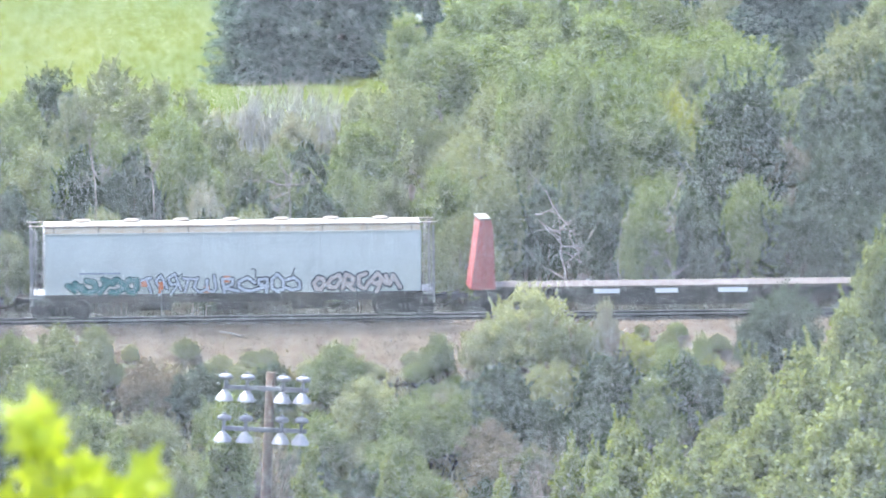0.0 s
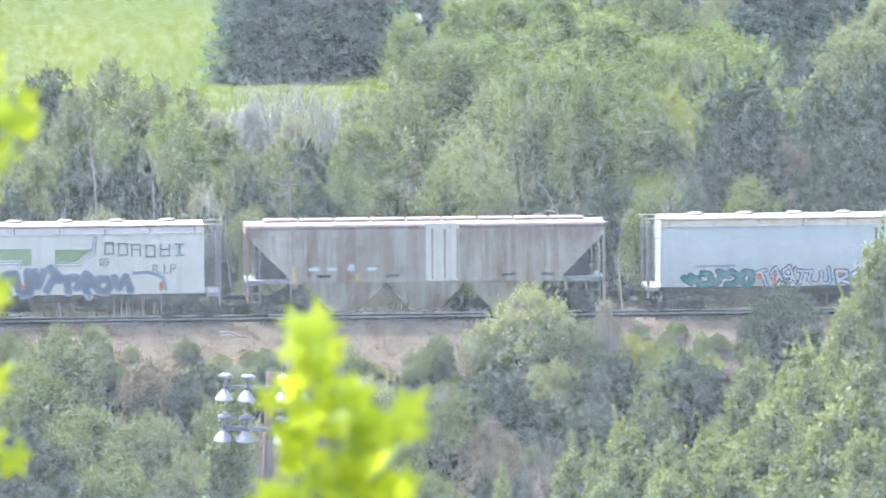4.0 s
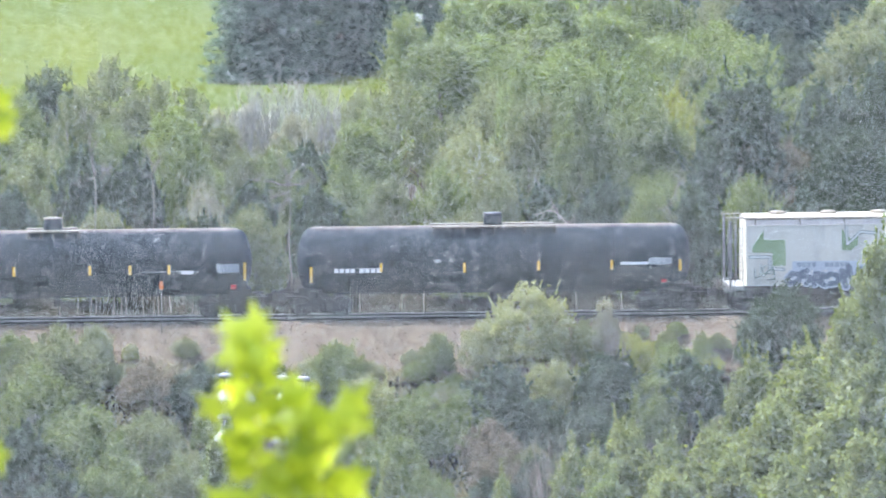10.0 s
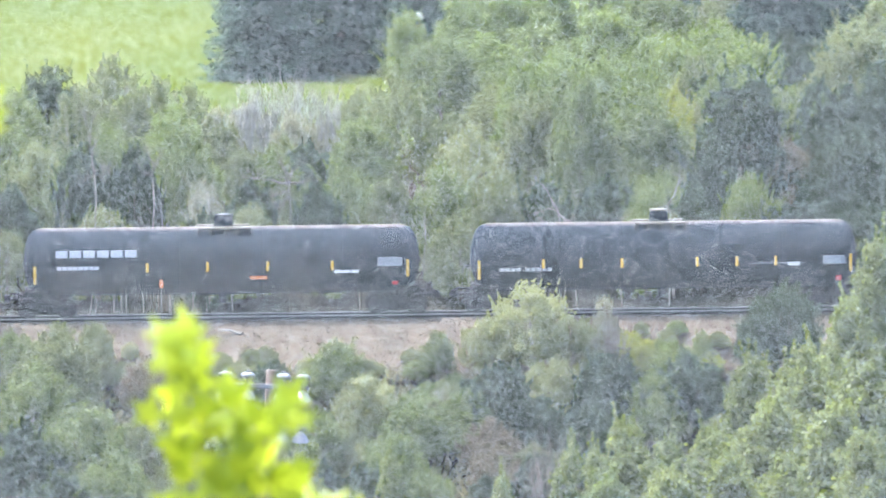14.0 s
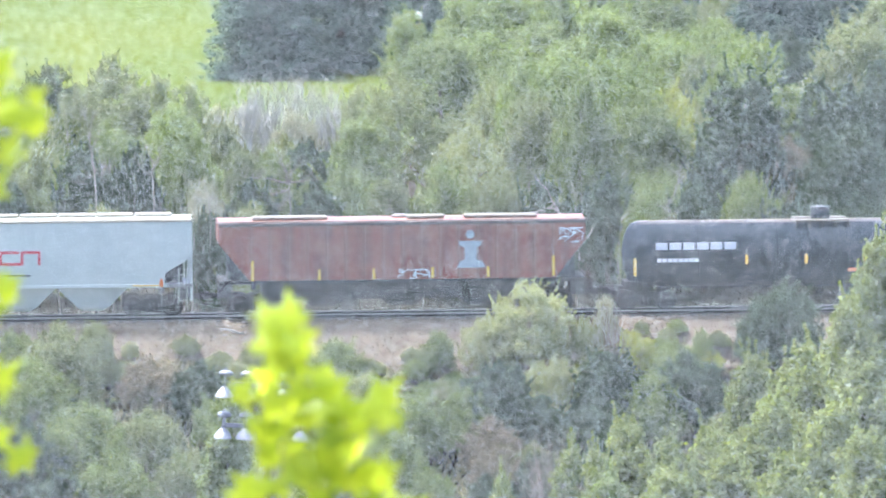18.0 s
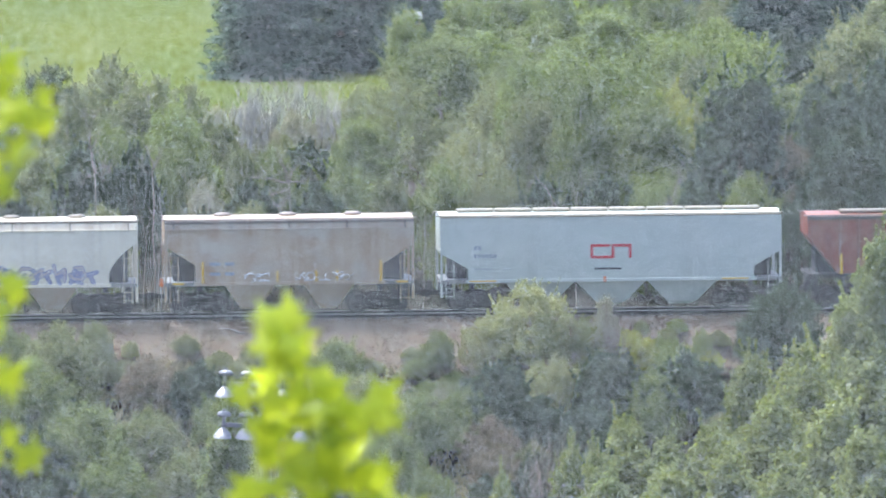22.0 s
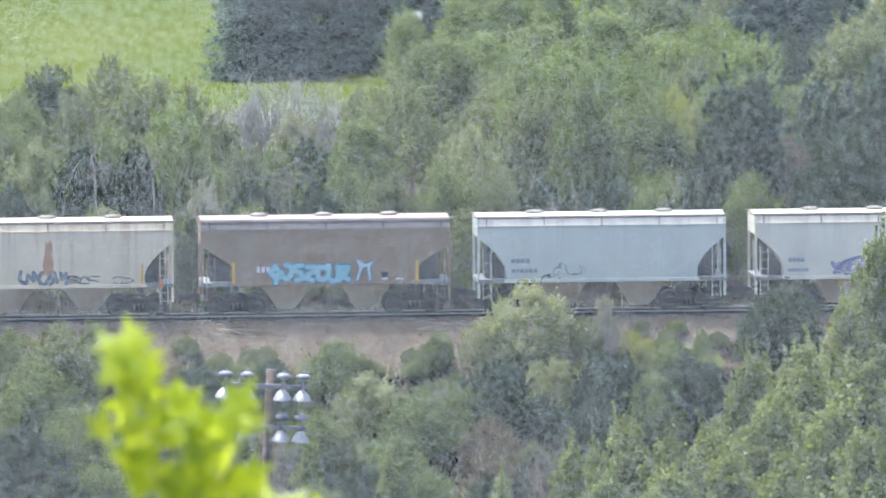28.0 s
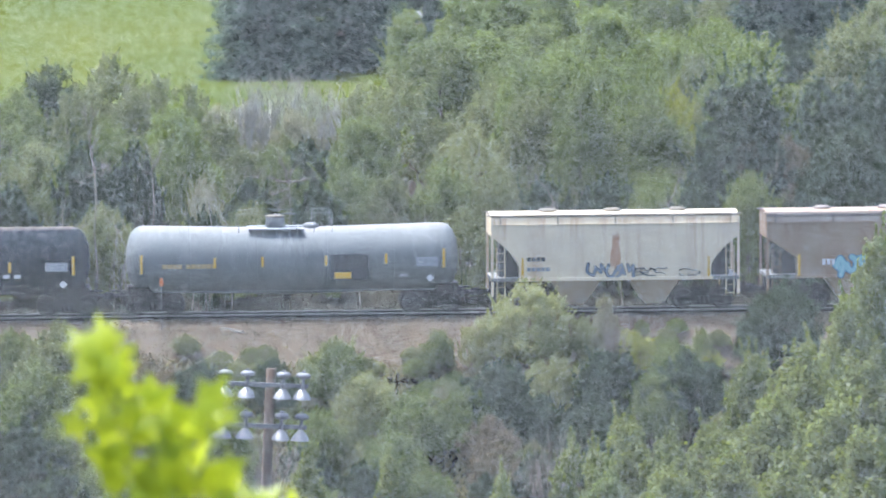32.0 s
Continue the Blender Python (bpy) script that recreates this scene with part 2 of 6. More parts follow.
for meshes in list(CROWNS.values()) + list(TRUNKS.values()) + [TWIGS]:
    for me in meshes:
        if not me.materials:
            me.materials.append(BARK)
plant_random = random.Random(7)
WORDS = {"green": "green", "dark": "dark green", "olive": "grey-green", "bright": "light green", "fresh": "fresh green", "willow": "pale yellow-green",
         "silver": "silvery grey", "brown": "dry brown", "lime": "yellow-green", "spruce": "blue-green"}


def dress(ob, m):
    ob.material_slots[0].link = "OBJECT"
    ob.material_slots[0].material = m


def plant(form, leaf, x, y, top, wide, where, bark=None, sink=0.0):
    """A tree or shrub rooted in the ground at x, y, whose top is at that height and whose crown is that wide."""
    z = footing(x, y) - .05
    h = max(.4, top - z)
    if form == "shrub" and h > 1.7 * wide:
        form = "tree"
    i = plant_random.randrange(len(CROWNS[form]))
    nominal = {"tree": .62, "airy": .62, "tall": .20, "poplar": .28, "shrub": 1.15, "spruce": .42}[form]
    name = {"tree": "tree", "airy": "tree", "tall": "poplar_tree", "poplar": "poplar_tree", "shrub": "shrub", "spruce": "spruce_tree"}[form]
    root = new(name)
    s = wide / nominal / 1.12
    root.matrix_basis = pose(x, y, z, 0, 0, plant_random.uniform(0, 360)) @ Matrix.Diagonal((s, s, h, 1))
    kind = {"tree": "leafy tree", "airy": "thinly leaved tree", "tall": "slender poplar tree", "poplar": "poplar tree", "shrub": "bushy shrub", "spruce": "spruce tree"}[form]
    tagged(root, f"{WORDS[leaf]} {kind} {where}", {"shrub": "shrub"}.get(form, "tree"), {"shrub": "shrubs"}.get(form, "trees"))
    t = new("trunk", TRUNKS[form][i])
    c = new("crown", CROWNS[form][i])
    for o in (t, c):
        o.parent = root
    dress(t, bark or BARK)
    dress(c, LEAF[leaf])
    return root


def bare_shrub(x, y, top, wide, where, m):
    z = ground_z(x, y) - .05
    root = new("bare_shrub")
    root.matrix_basis = pose(x, y, z, 0, 0, plant_random.uniform(0, 360)) @ Matrix.Diagonal((wide, wide, max(.5, top - z), 1))
    tagged(root, f"bare grey-brown twiggy shrub {where}", "shrub", "bare shrubs")
    t = new("crown", plant_random.choice(TWIGS))
    t.parent = root
    dress(t, m)
    return root

def ground_material():
    m, nt, ns, lk, b = nodes_of("meadow and bank soil")
    tc, sep = ns.new("ShaderNodeTexCoord"), ns.new("ShaderNodeSeparateXYZ")
    lk.new(tc.outputs["Object"], sep.inputs[0])
    add = ns.new("ShaderNodeMath")
    add.operation = "MULTIPLY_ADD"
    lk.new(noise_node(nt, .12), add.inputs[0])
    add.inputs[1].default_value = 14
    lk.new(sep.outputs[1], add.inputs[2])
    rng = ns.new("ShaderNodeMapRange")
    rng.inputs[1].default_value, rng.inputs[2].default_value = 431, 439
    lk.new(add.outputs[0], rng.inputs[0])
    grass = ramp(nt, noise_node(nt, .11, (1, .35, 1), 6), [(.3, (.038, .058, .002)), (.5, (.058, .074, .003)), (.7, (.076, .087, .004))])
    grass = mixc(nt, ramp(nt, noise_node(nt, .05, (1, .25, 1), 3), [(.5, (0, 0, 0)), (.68, (.528, .504, .504))]), grass, (.040, .058, .014))
    grass = mixc(nt, .3, grass, ramp(nt, noise_node(nt, 2.2), [(.3, (.037, .058, .002)), (.7, (.065, .083, .004))]))
    # darker than bare soil: shade behind the track is put into these tones
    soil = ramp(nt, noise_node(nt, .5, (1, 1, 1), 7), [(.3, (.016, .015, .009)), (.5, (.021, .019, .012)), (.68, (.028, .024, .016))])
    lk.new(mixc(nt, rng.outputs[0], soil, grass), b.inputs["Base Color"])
    b.inputs["Roughness"].default_value, b.inputs["Specular IOR Level"].default_value = .95, .05
    bp = ns.new("ShaderNodeBump")
    bp.inputs["Strength"].default_value = .5
    lk.new(noise_node(nt, 4), bp.inputs["Height"])
    lk.new(bp.outputs[0], b.inputs["Normal"])
    return m


def build_ground():
    us = sorted({*range(-60, 61, 2), *range(-200, 201, 14), *range(-3000, 3001, 300)})
    vs = sorted({*PROFILE_V, *range(-400, -20, 10), *range(-20, 66), *range(66, 180, 3), *range(180, 400, 20), *range(400, 4000, 200)})
    bm = bmesh.new()
    c, s = math.cos(SKEW), math.sin(SKEW)
    grid = []
    for v in vs:
        line = []
        for u in us:
            x, y = u * c - v * s, 380 + u * s + v * c
            line.append(bm.verts.new((x, y, ground_z(x, y))))
        grid.append(line)
    for a, b in zip(grid, grid[1:]):
        for i in range(len(us) - 1):
            bm.faces.new((a[i], a[i + 1], b[i + 1], b[i])).smooth = True
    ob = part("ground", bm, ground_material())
    tagged(ob, "grassy bank, brown soil and sunlit green meadow hillside", "ground", kind="structure")


build_ground()

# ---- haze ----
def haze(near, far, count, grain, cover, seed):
    """Tiny specks that fill only the camera's view cone and stand for haze over the valley: too small to tell apart,
    they scatter sun and sky light.
    """
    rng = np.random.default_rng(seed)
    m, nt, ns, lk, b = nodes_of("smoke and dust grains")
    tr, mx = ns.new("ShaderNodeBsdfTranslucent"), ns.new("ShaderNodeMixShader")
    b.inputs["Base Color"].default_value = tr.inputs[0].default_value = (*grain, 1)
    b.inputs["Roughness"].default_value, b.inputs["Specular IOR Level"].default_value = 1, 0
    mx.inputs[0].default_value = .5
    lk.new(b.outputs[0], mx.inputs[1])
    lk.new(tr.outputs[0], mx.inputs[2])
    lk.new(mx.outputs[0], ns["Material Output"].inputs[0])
    # half width and height of the camera's view cone per metre of distance
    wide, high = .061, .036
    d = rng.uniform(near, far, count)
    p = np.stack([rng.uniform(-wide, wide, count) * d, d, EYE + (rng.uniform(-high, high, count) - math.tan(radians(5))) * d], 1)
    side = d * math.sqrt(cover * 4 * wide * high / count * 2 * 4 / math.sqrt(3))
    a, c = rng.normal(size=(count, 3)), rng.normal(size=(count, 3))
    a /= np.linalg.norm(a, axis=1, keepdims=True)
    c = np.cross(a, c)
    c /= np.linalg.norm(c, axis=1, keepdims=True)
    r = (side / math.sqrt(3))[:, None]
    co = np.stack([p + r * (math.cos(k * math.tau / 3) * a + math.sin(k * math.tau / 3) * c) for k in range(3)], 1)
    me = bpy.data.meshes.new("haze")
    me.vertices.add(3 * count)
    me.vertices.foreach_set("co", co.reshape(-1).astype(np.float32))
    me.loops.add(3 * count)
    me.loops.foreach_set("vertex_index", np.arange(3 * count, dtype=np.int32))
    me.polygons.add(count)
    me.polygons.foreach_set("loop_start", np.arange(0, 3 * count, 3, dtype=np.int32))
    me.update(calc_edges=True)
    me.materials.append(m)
    tagged(new("haze", me), "thin bluish veil of specks across the camera's view, for haze", "haze", kind="stuff")


# added veil before the lens that pales everything behind it
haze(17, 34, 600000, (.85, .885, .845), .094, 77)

# ---- track ----
STONE = surface("ballast stone", (.096, .074, .046), .95, vary=.3, scale=1.2, bump=.6)
STONES = foliage("crushed pinkish stone", (.045, .032, .021), (.20, .142, .092), 0.0, .95)
RAIL = surface("rail steel", (.020, .017, .015), .85, .1, scale=4, bump=.1, gloss=.15)
RAIL_TOP = surface("polished rail head", (.22, .215, .205), .4, .5, vary=.05, scale=8, bump=0)
TIE = surface("old creosoted wood", (.05, .042, .036), .95, scale=4, bump=.4)


def in_track(ob):
    ob.matrix_basis = TRACK
    return ob


BED_V, BED_Z = (-5.2, -4.0, -2.1, -1.75, -1.6), (-2.6, -2.02, -.34, -.23, -.23)


def footing(x, y):
    """The height of what one stands on: the bed's stones or the ground."""
    v = (y - 380) * math.cos(SKEW) - x * math.sin(SKEW)
    z = ground_z(x, y)
    if -5.2 < v < -1.6:
        z = max(z, float(np.interp(v, BED_V, BED_Z)) + RISE + GRADE * x)
    return z


def build_track():
    bm = bmesh.new()
    for x0, x1 in ((-260, 260),):
        prof = ((-4.6, -2.52), (-2.1, -.34), (-1.75, -.23), (1.75, -.23), (2.1, -.34), (3.6, -1.5))
        xs = [x0, -60] + [k * .5 for k in range(-80, 81)] + [60, x1]
        rows = []
        for x in xs:
            rows.append([bm.verts.new((x, y + .10 * noise.noise((x * .6, y, 3)), z + (.07 * noise.noise((x, y * 2, 9)) if abs(y) > 1.9 else 0))) for y, z in prof])
        for a, b in zip(rows, rows[1:]):
            for i in range(len(prof) - 1):
                bm.faces.new((a[i], b[i], b[i + 1], a[i + 1]))
    bed = in_track(part("ballast_bed", fix(bm), STONE))
    tagged(bed, "pinkish brown crushed stone bed under the track", "track bed", kind="structure")
    rng = np.random.default_rng(5)
    n = 26000
    y = -1.7 - 3.4 * rng.random(n) ** 1.15
    x = rng.uniform(-27, 27, n)
    z = np.interp(y, BED_V, BED_Z)
    p = np.stack([x, y, z + .015], 1)
    nr = rng.normal(size=(n, 3)) + np.array([0, -.5, 1.0])
    me = leaf_mesh("gravel", p, nr, rng.uniform(.03, .085, n), 1.2, rng)
    me.materials.append(STONES)
    g = in_track(new("gravel", me))
    tagged(g, "loose brownish grey crushed stones on the track's shoulder", "gravel", kind="stuff")
    track = in_track(new("railway_track"))
    tagged(track, "single railway track with worn steel rails on dark wooden sleepers", "railway track", kind="structure")
    for s in (-1, 1):
        bm = bmesh.new()
        y = s * .755
        box(bm, -260, 260, y - .075, y + .075, -.185, -.165)
        box(bm, -260, 260, y - .012, y + .012, -.165, -.045)
        box(bm, -260, 260, y - .037, y + .037, -.055, -.05)
        r = part("rail", bm, RAIL, track)
        part("rail_head", box(bmesh.new(), -260, 260, y - .036, y + .036, -.05, 0), RAIL_TOP, r, "bright polished running surface")
    bm = box(bmesh.new(), -.115, .115, -1.3, 1.3, -.36, -.187, .012)
    first = part("sleeper", bm, TIE, track)
    first.matrix_basis = pose(-30, 0, 0)
    for k in range(1, 110):
        again(first, track, pose(-30 + k * .55 + .03 * math.sin(k * 7), .04 * math.sin(k * 3.1), 0, 0, 0, .8 * math.sin(k * 5)))


build_track()

HILL_LEFT = (
    ("tree", "green", -21.0, 412.0, 7.8, 4.0),
    ("tree", "dark", -19.4, 415.0, 8.9, 4.2),
    ("airy", "olive", -17.9, 410.0, 8.4, 3.3),
    ("airy", "olive", -16.2, 416.0, 9.4, 4.9),
    ("airy", "olive", -14.1, 414.0, 8.5, 4.4),
    ("airy", "olive", -12.5, 412.0, 8.2, 4.0),
    ("shrub", "olive", -19.5, 402.0, 6.2, 4.1),
    ("shrub", "green", -12.3, 404.0, 6.7, 3.6),
    ("shrub", "dark", -17.0, 400.0, 6.1, 4.1),
    ("shrub", "dark", -14.5, 399.0, 6.2, 3.5),
    ("shrub", "olive", -10.6, 408.0, 6.7, 3.0))
HILL_MIDDLE = (
    ("shrub", "silver", -9.7, 424.0, 6.5, 3.7),
    ("shrub", "silver", -5.2, 424.0, 6.3, 3.4),
    ("shrub", "silver", -11.4, 422.0, 6.4, 2.2),
    ("shrub", "silver", -7.4, 420.0, 6.3, 3.1),
    ("shrub", "olive", -7.7, 413.0, 5.7, 3.0),
    ("shrub", "dark", -6.4, 410.0, 5.7, 3.9),
    ("shrub", "green", -8.2, 405.0, 5.7, 3.6),
    ("shrub", "olive", -9.5, 402.0, 5.9, 2.7),
    ("shrub", "green", -4.9, 400.0, 5.3, 3.2),
    ("airy", "olive", -3.8, 414.0, 8.1, 3.7),
    ("airy", "olive", -2.3, 412.0, 8.9, 4.8),
    ("tree", "green", -0.1, 428.0, 9.7, 4.9),
    ("shrub", "silver", -11.1, 392.0, 5.1, 2.3),
    ("shrub", "dark", -11.0, 389.0, 4.0, 3.4))
HILL_RIGHT = (
    ("tree", "bright", 2.2, 432.0, 9.5, 6.0),
    ("tree", "green", 4.8, 436.0, 9.8, 5.7),
    ("tree", "bright", 8.3, 428.0, 11.2, 5.2),
    ("tree", "bright", 6.1, 420.0, 9.4, 4.5),
    ("tree", "bright", 9.3, 412.0, 9.5, 3.7),
    ("tree", "olive", 2.7, 414.0, 8.1, 4.1),
    ("airy", "willow", 1.2, 402.0, 7.0, 4.3),
    ("tree", "green", 4.3, 410.0, 8.1, 4.7),
    ("tree", "bright", 11.0, 436.0, 9.2, 5.0),
    ("tree", "bright", 14.0, 432.0, 10.2, 4.9),
    ("tree", "bright", 15.0, 412.0, 10.2, 5.7),
    ("tree", "dark", 14.4, 402.0, 9.8, 5.6))
HILL_FAR_RIGHT = (
    ("tree", "lime", 11.2, 408.5, 8.3, 2.6),
    ("shrub", "lime", 10.0, 407.0, 7.2, 2.2),
    ("tree", "green", 9.4, 403.5, 6.3, 3.0),
    ("tree", "bright", 13.9, 416.0, 10.1, 4.0),
    ("shrub", "brown", 16.6, 401.5, 6.3, 2.6),
    ("tree", "dark", 19.6, 400.5, 6.8, 4.6),
    ("shrub", "green", 10.3, 399.0, 5.1, 4.1),
    ("tree", "olive", 20.4, 420.0, 10.9, 5.8),
    ("tree", "dark", 21.3, 410.0, 9.5, 4.0),
    ("tree", "dark", 18.1, 412.0, 8.2, 4.4),
    ("shrub", "brown", 15.1, 403.0, 6.8, 4.1),
    ("shrub", "dark", 12.7, 400.0, 5.8, 3.5),
    ("tree", "green", 10.7, 404.0, 7.1, 4.9),
    ("shrub", "dark", 18.6, 400.0, 6.3, 4.7),
    ("tree", "dark", 17.7, 404.0, 6.6, 4.0),
    ("tree", "green", 7.2, 406.0, 7.3, 5.3),
    ("shrub", "green", 14.5, 396.0, 5.0, 4.1))
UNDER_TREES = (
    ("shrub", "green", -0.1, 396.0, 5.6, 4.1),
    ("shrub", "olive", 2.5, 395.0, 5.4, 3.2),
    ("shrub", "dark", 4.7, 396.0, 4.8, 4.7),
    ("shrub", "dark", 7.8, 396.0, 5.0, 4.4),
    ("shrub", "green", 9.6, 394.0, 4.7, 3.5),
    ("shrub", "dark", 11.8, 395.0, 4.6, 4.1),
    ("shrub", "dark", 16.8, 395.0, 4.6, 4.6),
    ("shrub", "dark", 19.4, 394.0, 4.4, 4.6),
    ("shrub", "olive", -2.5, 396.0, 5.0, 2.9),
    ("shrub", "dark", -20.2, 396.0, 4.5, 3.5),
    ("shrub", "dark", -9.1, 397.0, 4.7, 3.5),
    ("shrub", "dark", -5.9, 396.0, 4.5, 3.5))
BEYOND = (
    ("tree", "green", 9.0, 456.0, 11.0, 4.7),
    ("tree", "green", 10.6, 458.0, 10.6, 4.7),
    ("tree", "olive", 15.7, 456.0, 11.0, 4.7),
    ("tree", "bright", 5.4, 460.0, 10.8, 4.7),
    ("tree", "bright", 2.3, 462.0, 10.4, 4.1),
    ("tree", "dark", 20.1, 458.0, 10.6, 4.7),
    ("tree", "bright", -1.9, 448.0, 9.7, 2.9),
    ("tree", "bright", 1.1, 450.0, 10.2, 4.0),
    ("tree", "bright", 3.5, 452.0, 10.4, 4.1),
    ("tree", "bright", 6.5, 452.0, 10.7, 4.6),
    ("tree", "green", 11.9, 450.0, 10.5, 4.6),
    ("tree", "olive", 14.1, 452.0, 10.1, 3.4),
    ("tree", "olive", 23.1, 446.0, 10.4, 5.1))
SPRUCES = (
    ("spruce", "spruce", -9.3, 456.0, 19.9, 8.7),
    ("spruce", "spruce", -5.5, 460.0, 20.7, 8.8),
    ("spruce", "spruce", 17.7, 452.0, 17.6, 7.3),
    ("spruce", "spruce", 21.2, 456.0, 15.9, 6.7),
    ("spruce", "spruce", 13.6, 462.0, 15.7, 4.1),
    ("spruce", "spruce", -1.1, 470.0, 12.8, 4.8))
BANK_NEAR_TRACK = (
    ("shrub", "willow", 3.7, 375.5, 1.8, 5.0),
    ("shrub", "willow", 1.9, 375.5, 0.3, 3.0),
    ("shrub", "silver", 7.2, 375.8, 1.1, 1.5),
    ("shrub", "olive", 6.2, 375.8, 0.3, 2.5),
    ("shrub", "dark", 15.2, 376.2, 1.9, 4.1),
    ("shrub", "dark", 14.2, 376.2, 0.8, 2.8),
    ("shrub", "olive", -17.0, 372.2, 0.3, 4.9),
    ("shrub", "green", -19.1, 373.8, -0.1, 2.7),
    ("shrub", "olive", -15.5, 374.2, 0.2, 2.2),
    ("shrub", "green", -4.8, 373.5, -0.5, 3.3),
    ("shrub", "green", -0.2, 375.2, -0.3, 1.8),
    ("shrub", "green", 11.6, 376.0, -0.3, 1.2),
    ("shrub", "lime", 8.7, 375.8, -0.4, 2.2),
    ("shrub", "green", 10.4, 375.0, -0.6, 2.8))
BANK_LEFT = (
    ("shrub", "green", -17.9, 369.5, -1.1, 4.9),
    ("shrub", "brown", -13.0, 372.2, -1.1, 3.3),
    ("shrub", "dark", -10.8, 372.0, -1.3, 3.3),
    ("shrub", "green", -15.5, 366.2, -2.7, 4.8),
    ("shrub", "olive", -12.9, 368.2, -3.0, 3.8),
    ("shrub", "willow", -3.4, 371.2, -1.8, 3.5),
    ("shrub", "dark", -7.6, 372.5, -1.4, 3.0),
    ("shrub", "green", -9.7, 369.8, -2.6, 3.3),
    ("shrub", "dark", -18.2, 366.0, -3.2, 4.3),
    ("shrub", "green", -5.5, 369.2, -3.1, 3.3))
BANK_RIGHT = (
    ("shrub", "willow", 4.9, 373.0, -1.2, 3.3),
    ("shrub", "dark", 2.4, 371.2, -1.3, 4.4),
    ("shrub", "dark", 7.4, 372.2, -0.9, 4.4),
    ("shrub", "dark", 10.9, 372.5, -0.9, 4.4),
    ("shrub", "green", 9.1, 371.5, -1.8, 3.8),
    ("shrub", "brown", 2.1, 368.8, -3.5, 3.3),
    ("shrub", "dark", 4.4, 370.5, -2.7, 3.3),
    ("shrub", "green", -1.3, 369.8, -2.4, 3.8),
    ("shrub", "dark", 6.3, 369.0, -3.0, 3.8),
    ("shrub", "green", 0.9, 370.5, -2.4, 3.3))
BANK_LOW = (
    ("shrub", "olive", -8.7, 367.2, -3.8, 3.2),
    ("shrub", "dark", -6.0, 365.8, -4.4, 3.2),
    ("shrub", "green", -2.1, 366.0, -3.9, 3.8),
    ("shrub", "dark", -3.5, 364.2, -5.0, 3.2),
    ("shrub", "green", -0.6, 364.8, -5.3, 2.7),
    ("shrub", "brown", 2.4, 366.5, -4.5, 3.0),
    ("shrub", "dark", 4.3, 365.8, -4.7, 3.2),
    ("shrub", "green", -14.2, 363.2, -4.4, 4.3),
    ("shrub", "olive", -11.1, 364.2, -4.5, 3.7),
    ("shrub", "dark", -16.5, 361.0, -5.1, 4.2),
    ("shrub", "green", -5.4, 363.5, -5.6, 2.7))
POPLARS = (
    ("poplar", "fresh", 14.3, 330.0, 3.6, 4.6),
    ("poplar", "fresh", 12.2, 332.0, 2.7, 3.4),
    ("poplar", "fresh", 17.5, 340.0, 6.8, 3.8),
    ("poplar", "fresh", 16.4, 337.0, 4.4, 4.2),
    ("poplar", "fresh", 7.0, 325.0, 1.0, 3.6),
    ("tall", "fresh", 4.8, 322.0, 0.3, 2.3),
    ("poplar", "fresh", 8.6, 324.0, 0.5, 3.3),
    ("poplar", "fresh", 10.3, 325.0, 0.7, 4.1),
    ("tall", "fresh", 2.2, 320.0, -0.5, 1.6),
    ("poplar", "fresh", 12.7, 324.0, 1.9, 4.5),
    ("poplar", "fresh", 16.4, 328.0, 3.1, 4.6),
    ("poplar", "olive", 15.7, 338.0, 3.2, 3.5))
LOW_POPLARS = (
    ("tall", "fresh", -5.1, 318.0, 0.9, 2.1),
    ("tall", "green", -8.7, 340.0, 0.7, 2.5),
    ("tall", "fresh", -2.0, 322.0, 0.0, 1.8),
    ("poplar", "fresh", 5.9, 320.0, 0.4, 2.8),
    ("poplar", "fresh", 14.9, 320.0, 2.3, 4.7),
    ("poplar", "fresh", 10.9, 316.0, 0.7, 4.2),
    ("poplar", "fresh", 8.3, 315.0, 0.3, 3.7),
    ("poplar", "fresh", 12.9, 314.0, 1.1, 4.2),
    ("poplar", "fresh", 16.0, 316.0, 1.5, 4.2),
    ("poplar", "green", 6.2, 313.0, 0.2, 3.2))
for rows, where in (
    (HILL_LEFT, "on the hillside behind the track"),
    (HILL_MIDDLE, "on the hillside behind the track"),
    (HILL_RIGHT, "on the hillside behind the track"),
    (HILL_FAR_RIGHT, "on the hillside behind the track"),
    (UNDER_TREES, "under the hillside trees"),
    (BEYOND, "high on the wooded hill"),
    (SPRUCES, "at the edge of the meadow"),
    (BANK_NEAR_TRACK, "beside the gravel of the track"),
    (BANK_LEFT, "on the bank below the track"),
    (BANK_RIGHT, "on the bank below the track"),
    (BANK_LOW, "low on the overgrown bank"),
    (POPLARS, "in the valley before the bank"),
    (LOW_POPLARS, "in the valley before the bank")):
    for form, leaf, x, y, top, wide in rows:
        plant(form, leaf, x, y, top, wide, where, PALE_BARK if form in ("tall", "airy") else None)


# the rest of the growth on the bank and the hillside
fill_random = random.Random(44)
for k in range(44):
    x, v = fill_random.uniform(6.4, 14.4), fill_random.uniform(-4.7, -2.7)
    y = 380 + v + x * math.sin(SKEW)
    h = fill_random.uniform(.4, .75)
    plant("shrub", fill_random.choice(("lime", "green", "olive", "green")), x, y, footing(x, y) + h, h * fill_random.uniform(1.4, 2.2), "growing over the stones")
for k in range(44):
    x, v = fill_random.uniform(-9.5, 3), fill_random.uniform(-6.4, -4.5)
    y = 380 + v + x * math.sin(SKEW)
    h = fill_random.uniform(.4, .95)
    plant("shrub", fill_random.choice(("green", "olive", "willow", "silver", "green")), x, y, footing(x, y) + h, h * fill_random.uniform(1.3, 2.0), "below the gravel of the track")
